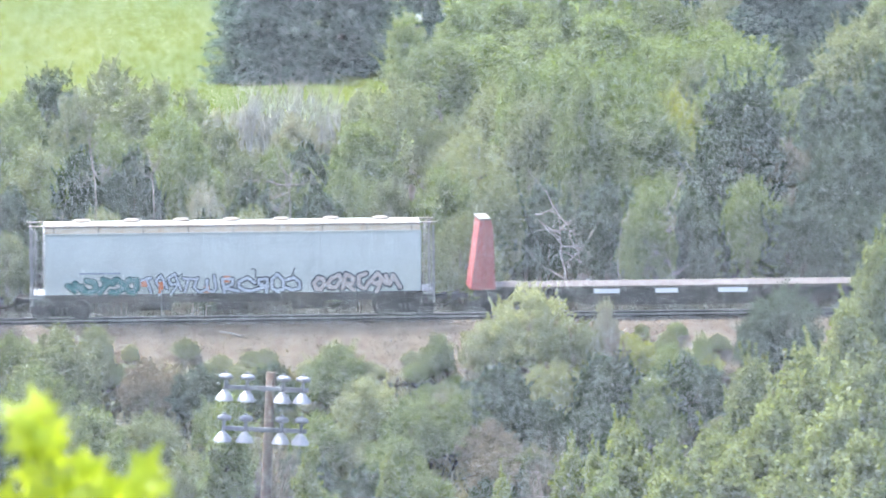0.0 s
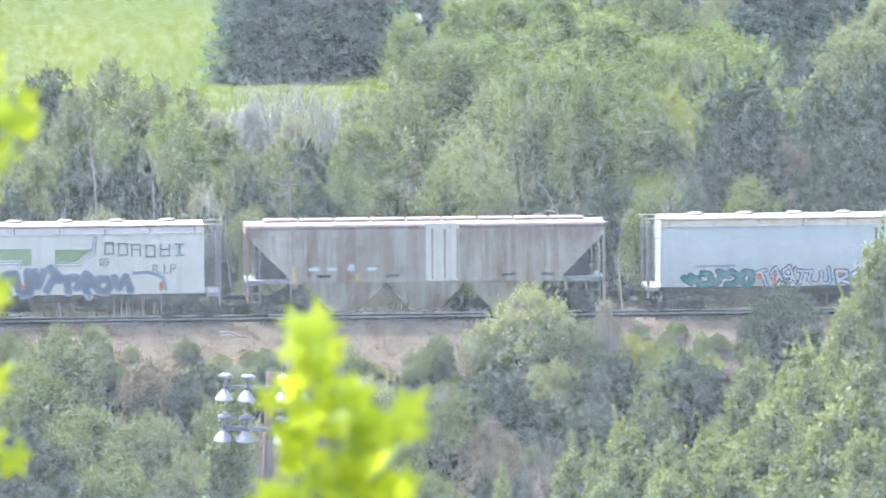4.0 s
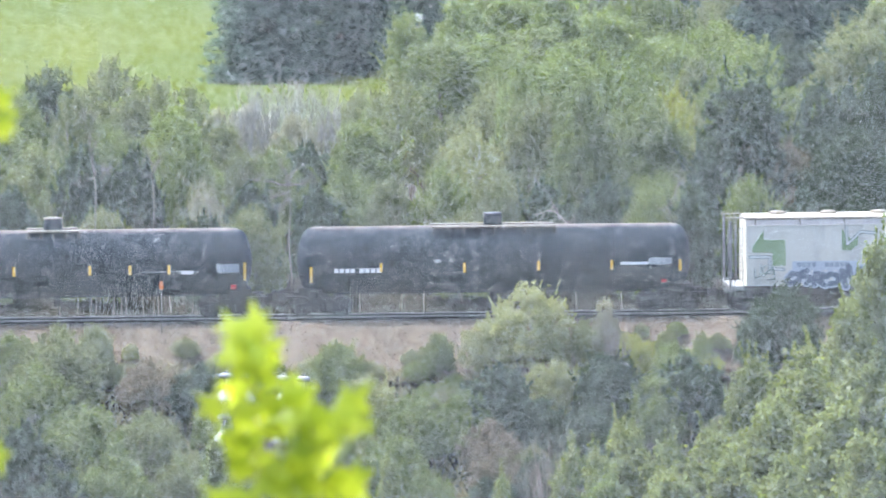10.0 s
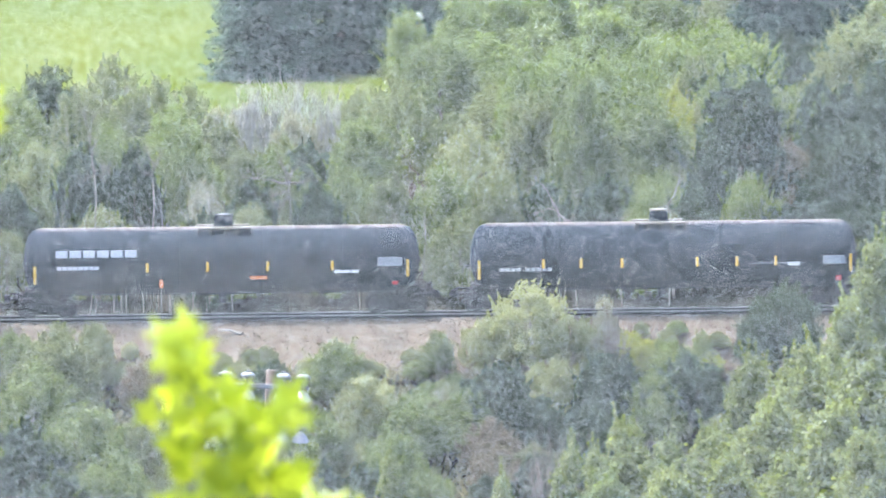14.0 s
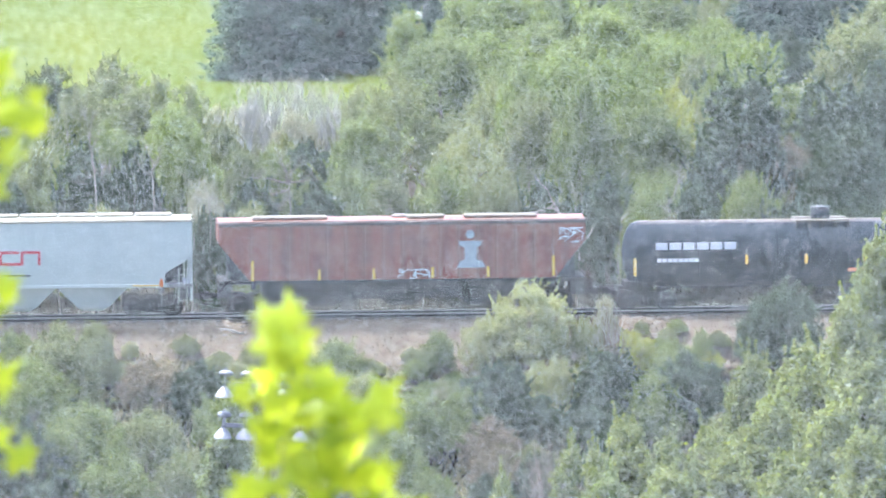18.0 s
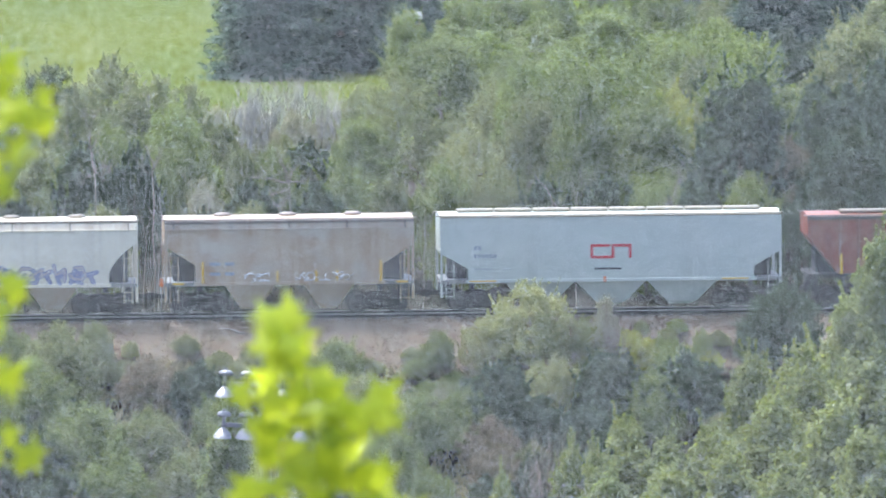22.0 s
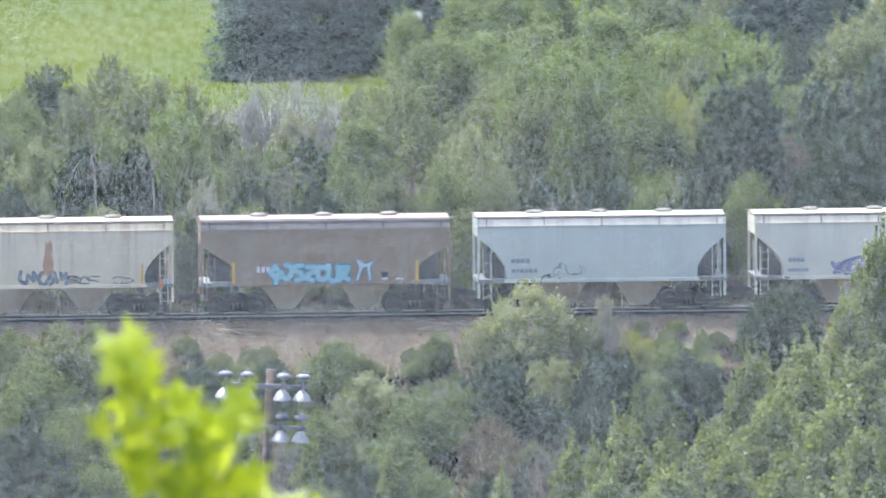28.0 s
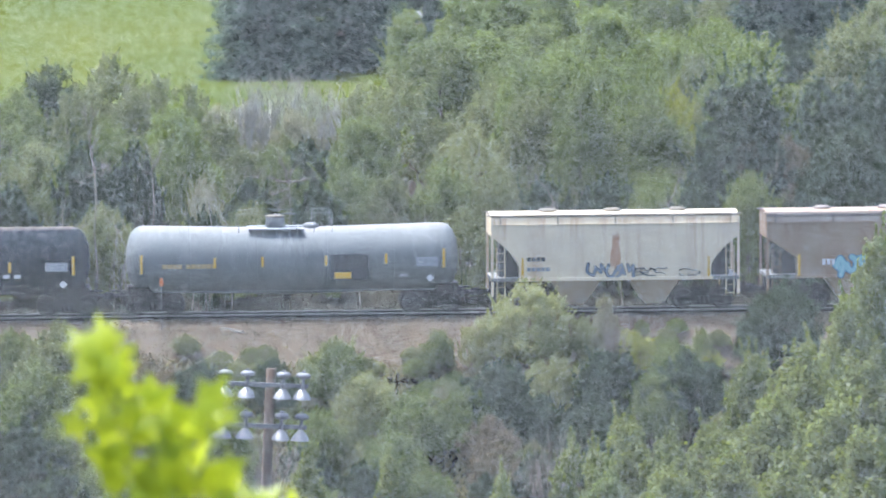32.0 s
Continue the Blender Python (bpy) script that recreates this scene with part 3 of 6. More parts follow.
CANOPY_X, CANOPY_Z = (-26, -12.5, -11, -5, -3.5, 0, 5, 26), (8.2, 8.0, 6.0, 5.8, 8.2, 9.6, 10.2, 9.4)
for k in range(70):
    x, v = fill_random.uniform(-25, 25), -5.2 - 13 * fill_random.random()
    h = fill_random.uniform(1.1, 2.1)
    y = 380 + v + x * math.sin(SKEW)
    n = noise.noise((x * .16, v * .25, 4)) + fill_random.uniform(-.25, .25)
    leaf = "dark" if n < -.12 else "green" if n < .08 else "olive" if n < .3 else "willow"
    if v > -8:
        h *= .6
    plant("shrub", leaf, x, y, ground_z(x, y) + h, h * fill_random.uniform(1.0, 1.5), "on the bank below the track")
for k in range(36):
    x, v = fill_random.uniform(-24, 24), fill_random.uniform(-5.4, -3.4)
    y = 380 + v + x * math.sin(SKEW)
    h = fill_random.uniform(.5, 1.05)
    n = noise.noise((x * .2, 1, 2)) + fill_random.uniform(-.2, .2)
    leaf = "lime" if x > 6 and n > -.1 else "brown" if n < -.25 else "olive" if n < .1 else "willow"
    plant("shrub", leaf, x, y, footing(x, y) + h, h * fill_random.uniform(1.2, 1.9), "at the foot of the gravel")
for k in range(150):
    x, v = fill_random.uniform(-27, 27), 13 + 52 * fill_random.random() ** 1.2
    if v > 38 and x < -2.5:
        continue
    y = 380 + v + x * math.sin(SKEW)
    z = ground_z(x, y)
    n = noise.noise((x * .12, v * .12, 8)) + fill_random.uniform(-.2, .2)
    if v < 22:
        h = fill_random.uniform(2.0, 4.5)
        # dark leaves to the right put the shade under the trees into colour
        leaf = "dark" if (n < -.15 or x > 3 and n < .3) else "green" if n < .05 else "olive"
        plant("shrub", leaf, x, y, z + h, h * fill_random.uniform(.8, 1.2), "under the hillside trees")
    else:
        top = np.interp(x, CANOPY_X, CANOPY_Z) - fill_random.uniform(.3, 3)
        leaf = "dark" if (x > 8 and n < -.25) or (x > 13 and n < .15) else "green" if n < .0 else "olive" if n < .15 else "bright"
        plant("tree" if top - z > 4.5 else "shrub", leaf, x, y, top, fill_random.uniform(2.6, 4.2), "on the hillside behind the track")

# ---- rolling stock ----
def enamel(name, c, **k):
    """Weathered paint under a coat of dust that dulls it."""
    c = shade(c, .66)
    for key in ("streak", "patch"):
        if key in k:
            k[key] = shade(k[key], .66)
    return surface(name, c, k.pop("rough", .5), 0, k.pop("vary", .08), k.pop("scale", .7), k.pop("bump", .04), **k)


BLACK_STEEL = surface("sooty running gear", (.018, .017, .017), .85, scale=3, bump=.2, patch=(.034, .028, .024), gloss=.2)
WHEEL_STEEL = surface("wheel steel", (.022, .020, .019), .75, 0, scale=4, bump=.1)
# near-black of braces, sills and pads, and of shade plates in end openings
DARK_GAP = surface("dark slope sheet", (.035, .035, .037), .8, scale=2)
YELLOW = enamel("reflective yellow", (.85, .52, .03), rough=.4)
ORANGE = enamel("faded orange", (.75, .22, .06))
WHITE = enamel("white lettering", (.78, .79, .8))
GREY = enamel("grey lettering", (.34, .37, .40))
BLACK = enamel("black lettering", (.05, .055, .06))
RED = enamel("red lettering", (.62, .05, .06))
PAINT = {
    "pale_blue": enamel("pale blue-grey paint", (.66, .70, .60), streak=(.58, .60, .51), streak_amount=.25),
    "dirty_white": enamel("dirty white paint", (.86, .81, .63), streak=(.70, .67, .54), streak_amount=.3),
    "sky_blue": enamel("light blue-grey paint", (.56, .615, .525), streak=(.50, .54, .46), streak_amount=.2),
    "rusty_grey": enamel("rust-streaked grey paint", (0.534, 0.464, 0.351), streak=(0.360, 0.248, 0.167), streak_amount=.6, patch=(0.325, 0.227, 0.158)),
    "red_brown": enamel("faded red-brown paint", (.285, .072, .036), streak=(.17, .050, .03), streak_amount=.45, patch=(.32, .11, .06)),
    "taupe": enamel("weathered grey paint", (.52, .40, .26), streak=(.42, .28, .16), streak_amount=.35, patch=(.55, .48, .37)),
    "mud_grey": enamel("brownish grey paint", (.37, .25, .15), streak=(.41, .31, .20), streak_amount=.4),
    "white_blue": enamel("white-blue paint", (.72, .75, .61), streak=(.66, .66, .54), streak_amount=.2),
    "cream": enamel("cream paint with rust", (.98, .83, .54), streak=(.68, .45, .25), streak_amount=.2, patch=(.88, .74, .50)),
    "bone": enamel("bone-white paint", (.92, .85, .62), streak=(.76, .69, .50), streak_amount=.2),
    "bulkhead_red": enamel("faded red paint", (0.487, 0.097, 0.081), streak=(0.394, 0.097, 0.077), patch=(0.534, 0.162, 0.126)),
    "tank_black": enamel("black tank paint", (.010, .018, .030), rough=.7, gloss=.06, streak=(.014, .022, .033)),
    "tank_blue": enamel("blue-grey tank paint", (.20, .22, .22), rough=.62, gloss=.2, streak=(.165, .18, .18), streak_amount=.3),
}


def dust_and_highlight(m, dust, start):
    """Mixes a mottled paler tone into sheet that faces up: settled dust and the top highlight in one colour."""
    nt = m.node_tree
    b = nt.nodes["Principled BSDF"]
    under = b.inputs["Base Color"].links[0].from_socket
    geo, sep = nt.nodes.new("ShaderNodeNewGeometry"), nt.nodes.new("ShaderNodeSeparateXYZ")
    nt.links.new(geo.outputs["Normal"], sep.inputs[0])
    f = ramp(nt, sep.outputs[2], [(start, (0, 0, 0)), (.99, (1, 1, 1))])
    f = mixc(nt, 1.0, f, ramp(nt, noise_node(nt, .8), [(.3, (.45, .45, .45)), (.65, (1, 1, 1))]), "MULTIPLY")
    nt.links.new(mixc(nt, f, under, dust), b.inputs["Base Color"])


# the tanks' pale top band holds dust and a highlight put into the colour
dust_and_highlight(PAINT["tank_black"], (.13, .108, .09), .91)
dust_and_highlight(PAINT["tank_blue"], (.22, .21, .20), .8)
LIGHT_GREY = enamel("pale galvanised roof", (.175, .150, .098), rough=.55, streak=(.22, .185, .12), streak_amount=.2)
R_WHEEL = .46


def build_bogie():
    """Parts of one bogie: bolster, side frame, wheelset."""
    bm = bmesh.new()
    box(bm, -.22, .22, -1.0, 1.0, .42, .74, .03)
    tube(bm, [(0, 0, .7), (0, 0, .86)], [.2, .2], 12)
    bolster = part("bogie", bm, BLACK_STEEL)
    bm = bmesh.new()
    slab(bm, [(-1.15, .38), (-1.15, .58), (-.75, .64), (-.35, .86), (.35, .86), (.75, .64), (1.15, .58), (1.15, .38), (.7, .40), (.38, .22), (-.38, .22), (-.7, .40)], -.07, .07)
    for x in (-.2, 0, .2):
        tube(bm, [(x, -.09, .30), (x, -.09, .62)], [.065, .065], 8)
    for x in (-.89, .89):
        tube(bm, [(x, -.15, .46), (x, .1, .46)], [.12, .12], 10)
    side = part("side_frame", fix(bm), BLACK_STEEL)
    bm = bmesh.new()
    tube(bm, [(0, -.95, 0), (0, .95, 0)], [.075, .075], 8)
    for s in (-1, 1):
        prof = ((.69, .49), (.72, .485), (.725, R_WHEEL), (.80, R_WHEEL - .004), (.81, .40), (.775, .36), (.77, .16), (.81, .13), (.81, .06))
        rings = [[bm.verts.new((r * math.cos(a * math.tau / 20), s * y, r * math.sin(a * math.tau / 20))) for a in range(20)] for y, r in prof]
        for p, q in zip(rings, rings[1:]):
            for k in range(20):
                bm.faces.new((p[k], p[(k + 1) % 20], q[(k + 1) % 20], q[k])).smooth = True
        bm.faces.new(rings[0])
        bm.faces.new(rings[-1])
        for a in range(3):
            t = a * math.tau / 3
            tube(bm, [(.26 * math.cos(t), s * .76, .26 * math.sin(t)), (.26 * math.cos(t), s * .785, .26 * math.sin(t))], [.05, .05], 8)
    wheels = part("wheelset", fix(bm), WHEEL_STEEL)
    return bolster.data, side.data, wheels.data, (bolster, side, wheels)


BOLSTER, SIDE, WHEELS, loose = build_bogie()
for o in loose:
    bpy.data.objects.remove(o)
WHEELSETS = []


def bogie(car, x):
    b = new("bogie", BOLSTER)
    b.parent, b.location = car, (x, 0, 0)
    for s in (-1, 1):
        f = new("side_frame", SIDE)
        f.parent = b
        f.matrix_basis = pose(0, s * 1.0, 0, 0, 0, 0 if s < 0 else 180)
        w = new("wheelset", WHEELS)
        w.parent = b
        w.matrix_parent_inverse = Matrix.Translation((s * .89, 0, R_WHEEL))
        WHEELSETS.append(w)
    return b


def coupler(car, x, s):
    bm = bmesh.new()
    box(bm, x - .05 if s > 0 else x - .55, x + .55 if s > 0 else x + .05, -.09, .09, .74, .94, .02)
    e = x + s * .55
    slab(bm, [(e - .14, .68), (e - .14, 1.0), (e + .14, 1.0), (e + .14, .68)], -.16, .17)
    tube(bm, [(e - s * .25, -.5, .72), (e - s * .05, -.35, .45), (e + s * .2, -.3, .5)], [.03, .03, .03], 6)
    part("coupler", fix(bm), BLACK_STEEL, car)


def ladder(car, x, y, z0, z1, m, wide=.42):
    bm = bmesh.new()
    for s in (-.5, .5):
        tube(bm, [(x + s * wide, y, z0), (x + s * wide, y, z1)], [.022, .022], 5)
    k = z0 + .15
    while k < z1:
        tube(bm, [(x - wide / 2, y, k), (x + wide / 2, y, k)], [.016, .016], 4)
        k += .38
    part("ladder", bm, m, car)


def plate(car, name, m, x, z, w, h, y, label=""):
    """A thin rectangle stuck on the side that faces the valley."""
    return part(name, slab(bmesh.new(), [(x - w / 2, z - h / 2), (x + w / 2, z - h / 2), (x + w / 2, z + h / 2), (x - w / 2, z + h / 2)], y - .012, y + .01), m, car, label)


def bars(car, m, x, z, widths, h, y):
    """Lettering too small to read, as a row of bars."""
    for w in widths:
        if w > 0:
            part("lettering", slab(bmesh.new(), [(x, z), (x + w, z), (x + w, z + h), (x, z + h)], y - .012, y + .01), m, car)
        x += abs(w) + h * .25


def side_y(body, x, z):
    """How far out the side stands at that height."""
    w, zs, eave, ch, bulge = body
    u = (z - zs) / (eave - zs)
    return -(w * (1 - bulge * (2 * u - .9) ** 2)) - .012


def hopper(name, label, paint, L, zs=1.0, eave=4.42, w=1.56, slope=1.5, slope_top=2.9, power=1.0, ribs=0, hatches=4, chamfer=.28, inset=.07,
           bulge=.02, bays=3, overhang=0.0, bogie_in=1.6, roof=None, long_hatch=False, chord=False, bay_bottom=.42, bay_len=None, bay_gap=None, step=None, bay_paint=None, posts=True, rib_paint=None, sill_paint=None, top_paint=None, post_paint=None):
    car = new(name)
    tagged(car, label, "rail wagon", "freight wagons of the train")
    m = PAINT[paint]
    roof = roof or LIGHT_GREY
    half = L / 2 - overhang
    step_z = zs if step is None else step
    ends = [slope * k / 8 for k in range(8)] + [slope - .03, slope]
    xs = [-half + e for e in ends] + [0] + [half - e for e in ends[::-1]] if slope else [-half, 0, half]

    def low(x):
        if not slope or abs(x) < half - slope + .01:
            return zs
        q = (abs(x) - (half - slope)) / slope
        return step_z + (slope_top - step_z) * q ** power

    bm = bmesh.new()
    rows = []
    for x in xs:
        zb = low(x)
        top = eave - chamfer
        pts = []
        for u in (0, .25, .5, .75, 1):
            z = zb + (top - zb) * u
            q = (z - zs) / (eave - zs)
            pts.append((-w * (1 - bulge * (2 * q - .9) ** 2), z))
        pts += [(-w * (1 - inset), eave), (-.4, eave + .14)]
        pts += [(-y, z) for y, z in pts[::-1]]
        rows.append([bm.verts.new((x, y, z)) for y, z in pts])
    n = len(rows[0])
    for a, b in zip(rows, rows[1:]):
        for i in range(n):
            bm.faces.new((a[i], b[i], b[(i + 1) % n], a[(i + 1) % n])).smooth = i not in (4, 5, 6, 7, 8, 9, 13)
        for i in (4, 5, 6, 7, 8, 9, 13, 0):
            bm.edges.get((a[i], b[i])).smooth = False
    for r in (rows[0], rows[-1]):
        bm.faces.new([bm.verts.new(v.co) for v in r])
    part("body", fix(bm), m, car)
    body = (w, zs, eave, chamfer, bulge)
    # roof walk and hatch covers
    bm = bmesh.new()
    for s in (-1, 1):
        box(bm, -L / 2 - .15, L / 2 + .15, s * 1.15 - .17, s * 1.15 + .17, eave + .05, eave + .085)
    part("roof_walk", bm, roof, car)
    bm = bmesh.new()
    box(bm, -half, half, -w * (1 - inset) - .02, w * (1 - inset) + .02, eave - .01, eave + .045)
    part("roof_edge", bm, roof, car)
    if long_hatch:
        step = (L - 1.6) / hatches
        first = part("roof_hatch", box(bmesh.new(), -step / 2 + .03, step / 2 - .03, -.36, .36, 0, .17, .05), roof, car)
    else:
        bm = bmesh.new()
        tube(bm, [(0, 0, 0), (0, 0, .10), (0, 0, .16)], [.40, .40, .25], 14)
        step = (L - 2.4) / hatches
        first = part("roof_hatch", bm, roof, car)
    for k in range(hatches):
        p = pose(-step * (hatches - 1) / 2 + step * k, 0, eave + .12)
        if k:
            again(first, car, p)
        else:
            first.matrix_basis = p
    # the tilted sheet along the top of each side
    if top_paint and chamfer > .2:
        q = (eave - chamfer - zs) / (eave - zs)
        yb, yt = w * (1 - bulge * (2 * q - .9) ** 2), w * (1 - inset)
        for sy in (-1, 1):
            bm = bmesh.new()
            ring = [[bm.verts.new((x, sy * (y + d), z)) for y, z, d in ((yb, eave - chamfer + .02, .010), (yt, eave - .012, .010), (yt, eave - .012, -.03), (yb, eave - chamfer + .02, -.03))] for x in (-half + .004, half - .004)]
            for i in range(4):
                bm.faces.new((ring[0][i], ring[1][i], ring[1][(i + 1) % 4], ring[0][(i + 1) % 4]))
            bm.faces.new(ring[0])
            bm.faces.new(ring[1])
            part("top_sheet", fix(bm), top_paint, car, "tilted sheet under the roof edge")
            bm = bmesh.new()
            box(bm, -half, half, min(sy * (yb + .03), sy * (yb - .03)), max(sy * (yb + .03), sy * (yb - .03)), eave - chamfer - .03, eave - chamfer + .03)
            part("top_rail", bm, m, car)
    # seams on the tilted top sheet
    nseam = max(5, int(L / 2.0))
    bm = bmesh.new()
    box(bm, -.025, .025, -.03, .03, -chamfer / 2, chamfer / 2 + .02)
    first = part("roof_brace", bm, DARK_GAP if chord else roof if top_paint else m, car)
    for k in range(nseam):
        p = pose(-half + .4 + (2 * half - .8) * k / (nseam - 1), -w * (1 - inset / 2) - .02, eave - chamfer / 2, -math.degrees(math.atan2(w * inset, chamfer)), 0, 0)
        if k:
            again(first, car, p)
        else:
            first.matrix_basis = p
    if chord:
        part("top_chord", box(bmesh.new(), -half - .02, half + .02, -w * (1 - inset) - .05, -w * (1 - inset) + .03, eave - .10, eave + .0), roof, car)
    # upright ribs on both sides
    if ribs:
        bm = bmesh.new()
        top = eave - chamfer - .02
        box(bm, -.045, .045, -.05, .05, zs + .05, top, .01)
        first = part("rib", bm, rib_paint or m, car)
        for s in (-1, 1):
            for k in range(ribs):
                x = -half + (slope if slope else .1) + .05 + (2 * half - (slope or .1) * 2 - .1) * k / (ribs - 1)
                p = pose(x, s * (w + .03), 0)
                if k or s > 0:
                    again(first, car, p)
                else:
                    first.matrix_basis = p
    # end posts, platform and ladders
    for sx in (-1, 1):
        for sy in (-1, 1):
            x = sx * (L / 2 - .04)
            y = sy * (w - .09)
            if posts:
                part("corner_post", box(bmesh.new(), x - .055, x + .055, y - .05, y + .05, .72, eave - .03, .01), post_paint or m, car)
                ladder(car, sx * (L / 2 - .42), sy * (w - .07), .62, (eave if overhang else slope_top - .3) - .2, post_paint or m, .36)
        bm = bmesh.new()
        box(bm, min(sx * (half - slope - .1), sx * L / 2), max(sx * (half - slope - .1), sx * L / 2), -w + .03, w - .03, zs - .12, zs + .05, .01)
        part("end_platform", bm, sill_paint or POSTS, car)
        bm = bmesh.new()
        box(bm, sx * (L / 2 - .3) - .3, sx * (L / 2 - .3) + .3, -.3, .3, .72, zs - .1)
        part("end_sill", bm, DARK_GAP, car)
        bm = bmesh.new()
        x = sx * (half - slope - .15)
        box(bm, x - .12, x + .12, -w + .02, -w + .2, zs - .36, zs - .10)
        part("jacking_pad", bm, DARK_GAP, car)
        # dark plate filling the end opening: the shade there put in as a shape
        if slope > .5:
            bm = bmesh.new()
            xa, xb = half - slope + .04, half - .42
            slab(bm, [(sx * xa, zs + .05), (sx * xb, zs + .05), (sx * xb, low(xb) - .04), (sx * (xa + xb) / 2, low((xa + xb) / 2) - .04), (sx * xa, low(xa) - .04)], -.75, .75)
            part("slope_sheet", fix(bm), DARK_GAP, car, "dark plate for the shade in the end opening")
        coupler(car, sx * L / 2, sx)
        bogie(car, sx * (L / 2 - bogie_in))
    part("side_sill", box(bmesh.new(), -half + slope - .1, half - slope + .1, -w - .012, -w + .10, zs - .10, zs + .05, .01), (sill_paint or m) if bays else BLACK_STEEL, car)
    part("side_sill", box(bmesh.new(), -half + slope - .1, half - slope + .1, w - .10, w + .012, zs - .10, zs + .05, .01), (sill_paint or m) if bays else BLACK_STEEL, car)
    if bays:
        span = (L - 2 * bogie_in - 2.2)
        lt = span / bays
        gap = bay_gap or lt
        lt = bay_len or lt
        bm = bmesh.new()
        ring0 = [bm.verts.new(p) for p in ((-lt / 2, -w + .12, zs - .05), (lt / 2, -w + .12, zs - .05), (lt / 2, w - .12, zs - .05), (-lt / 2, w - .12, zs - .05))]
        ring1 = [bm.verts.new(p) for p in ((-lt * .2, -w * .72, bay_bottom), (lt * .2, -w * .72, bay_bottom), (lt * .2, w * .72, bay_bottom), (-lt * .2, w * .72, bay_bottom))]
        for k in range(4):
            bm.faces.new((ring0[k], ring0[(k + 1) % 4], ring1[(k + 1) % 4], ring1[k]))
        bm.faces.new(ring1)
        box(bm, -lt * .16, lt * .16, -.7, .7, bay_bottom - .14, bay_bottom)
        first = part("hopper_bay", fix(bm), bay_paint or m, car)
        for k in range(bays):
            p = pose(gap * (k - (bays - 1) / 2), 0, 0)
            if k:
                again(first, car, p)
            else:
                first.matrix_basis = p
    else:
        part("centre_sill", box(bmesh.new(), -L / 2 + 1, L / 2 - 1, -.35, .35, .72, zs - .1), BLACK_STEEL, car)
        for k in (-1, 0, 1):
            bm = bmesh.new()
            tube(bm, [(k * 3.4 - .7, 0, .55), (k * 3.4 + .7, 0, .55)], [.22, .22], 8)
            part("outlet_gate", bm, BLACK_STEEL, car)
    return car, body


def tank(name, label, paint, L, R=1.50, zc=2.50, sag=0.0, dome=0.0, dome_w=3.0, bogie_in=1.05, rails=False, lid=None):
    car = new(name)
    tagged(car, label, "tank wagon", "freight wagons of the train")
    m = PAINT[paint]
    half, n = L / 2, 40
    prof = [(-half, .0), (-half + .02, .35), (-half + .10, .78), (-half + .26, 1.18), (-half + .42, 1.36), (-half + .62, 1.46), (-half + .9, R)]
    prof += [(x, R) for x in np.linspace(-half + 1.6, -.6, 6)] + [(0, R)]
    prof += [(-x, r) for x, r in prof[-2::-1]]
    bm = bmesh.new()
    rings = []
    for x, r in prof:
        dz = -sag * max(0, 1 - abs(x) / (half - .6))
        rings.append([bm.verts.new((x, r * math.sin(a * math.tau / n), zc + dz + r * math.cos(a * math.tau / n))) for a in range(n)] if r else [bm.verts.new((x, 0, zc))])
    for p, q in zip(rings, rings[1:]):
        for k in range(n):
            if len(p) == 1:
                f = bm.faces.new((p[0], q[(k + 1) % n], q[k]))
            elif len(q) == 1:
                f = bm.faces.new((p[k], p[(k + 1) % n], q[0]))
            else:
                f = bm.faces.new((p[k], p[(k + 1) % n], q[(k + 1) % n], q[k]))
            f.smooth = True
    part("tank_shell", fix(bm), m, car)
    # weld bands
    bm = bmesh.new()
    rr = [(-.03, R - .01), (-.03, R + .008), (.03, R + .008), (.03, R - .01)]
    rg = [[bm.verts.new((x, r * math.sin(a * math.tau / n), r * math.cos(a * math.tau / n))) for a in range(n)] for x, r in rr]
    for p, q in zip(rg, rg[1:]):
        for k in range(n):
            bm.faces.new((p[k], p[(k + 1) % n], q[(k + 1) % n], q[k])).smooth = True
    first = part("weld_band", fix(bm), m, car)
    for i, x in enumerate((-half * .62, -half * .22, half * .2, half * .6)):
        p = pose(x, 0, zc - sag * max(0, 1 - abs(x) / (half - .6)))
        if i:
            again(first, car, p)
        else:
            first.matrix_basis = p
    # manway, valve housing, platform
    zt = zc + R - sag
    bm = bmesh.new()
    tube(bm, [(dome, 0, zt - .1), (dome, 0, zt + .42), (dome, 0, zt + .50)], [.42, .42, .36], 14)
    part("valve_housing", bm, m, car)
    part("housing_lid", tube(bmesh.new(), [(dome, 0, zt + .50), (dome, 0, zt + .545), (dome, 0, zt + .57)], [.45, .45, .25], 14), lid or LIGHT_GREY, car, "domed lid")
    bm = bmesh.new()
    for s in (-1, 1):
        box(bm, dome - dome_w / 2, dome + dome_w / 2, s * .72 - .26, s * .72 + .26, zt - .02, zt + .02)
        for k in (-.5, -.25, 0, .25, .5):
            tube(bm, [(dome + dome_w * k * .98, s * .95, zt - .01), (dome + dome_w * k * .98, s * .92, zt - .42)], [.025, .025], 5)
    part("platform", bm, LIGHT_GREY if not rails else GREY, car, "pale dusty walkway grating")
    if rails:
        for s in (-1, 1):
            for x0, x1, up in ((-1.7, .9, .72), (1.7, 2.5, .74)):
                bm = bmesh.new()
                tube(bm, [(dome + x0, s * 1.1, zt - .14), (dome + x0, s * 1.1, zt + up), (dome + x1, s * 1.1, zt + up), (dome + x1, s * 1.1, zt - .14)], [.02] * 4, 5)
                part("handrail", bm, GREY, car)
        part("manway", tube(bmesh.new(), [(dome + 1.6, 0, zt - .1), (dome + 1.6, 0, zt + .12), (dome + 1.6, 0, zt + .2)], [.36, .36, .2], 14), m, car)
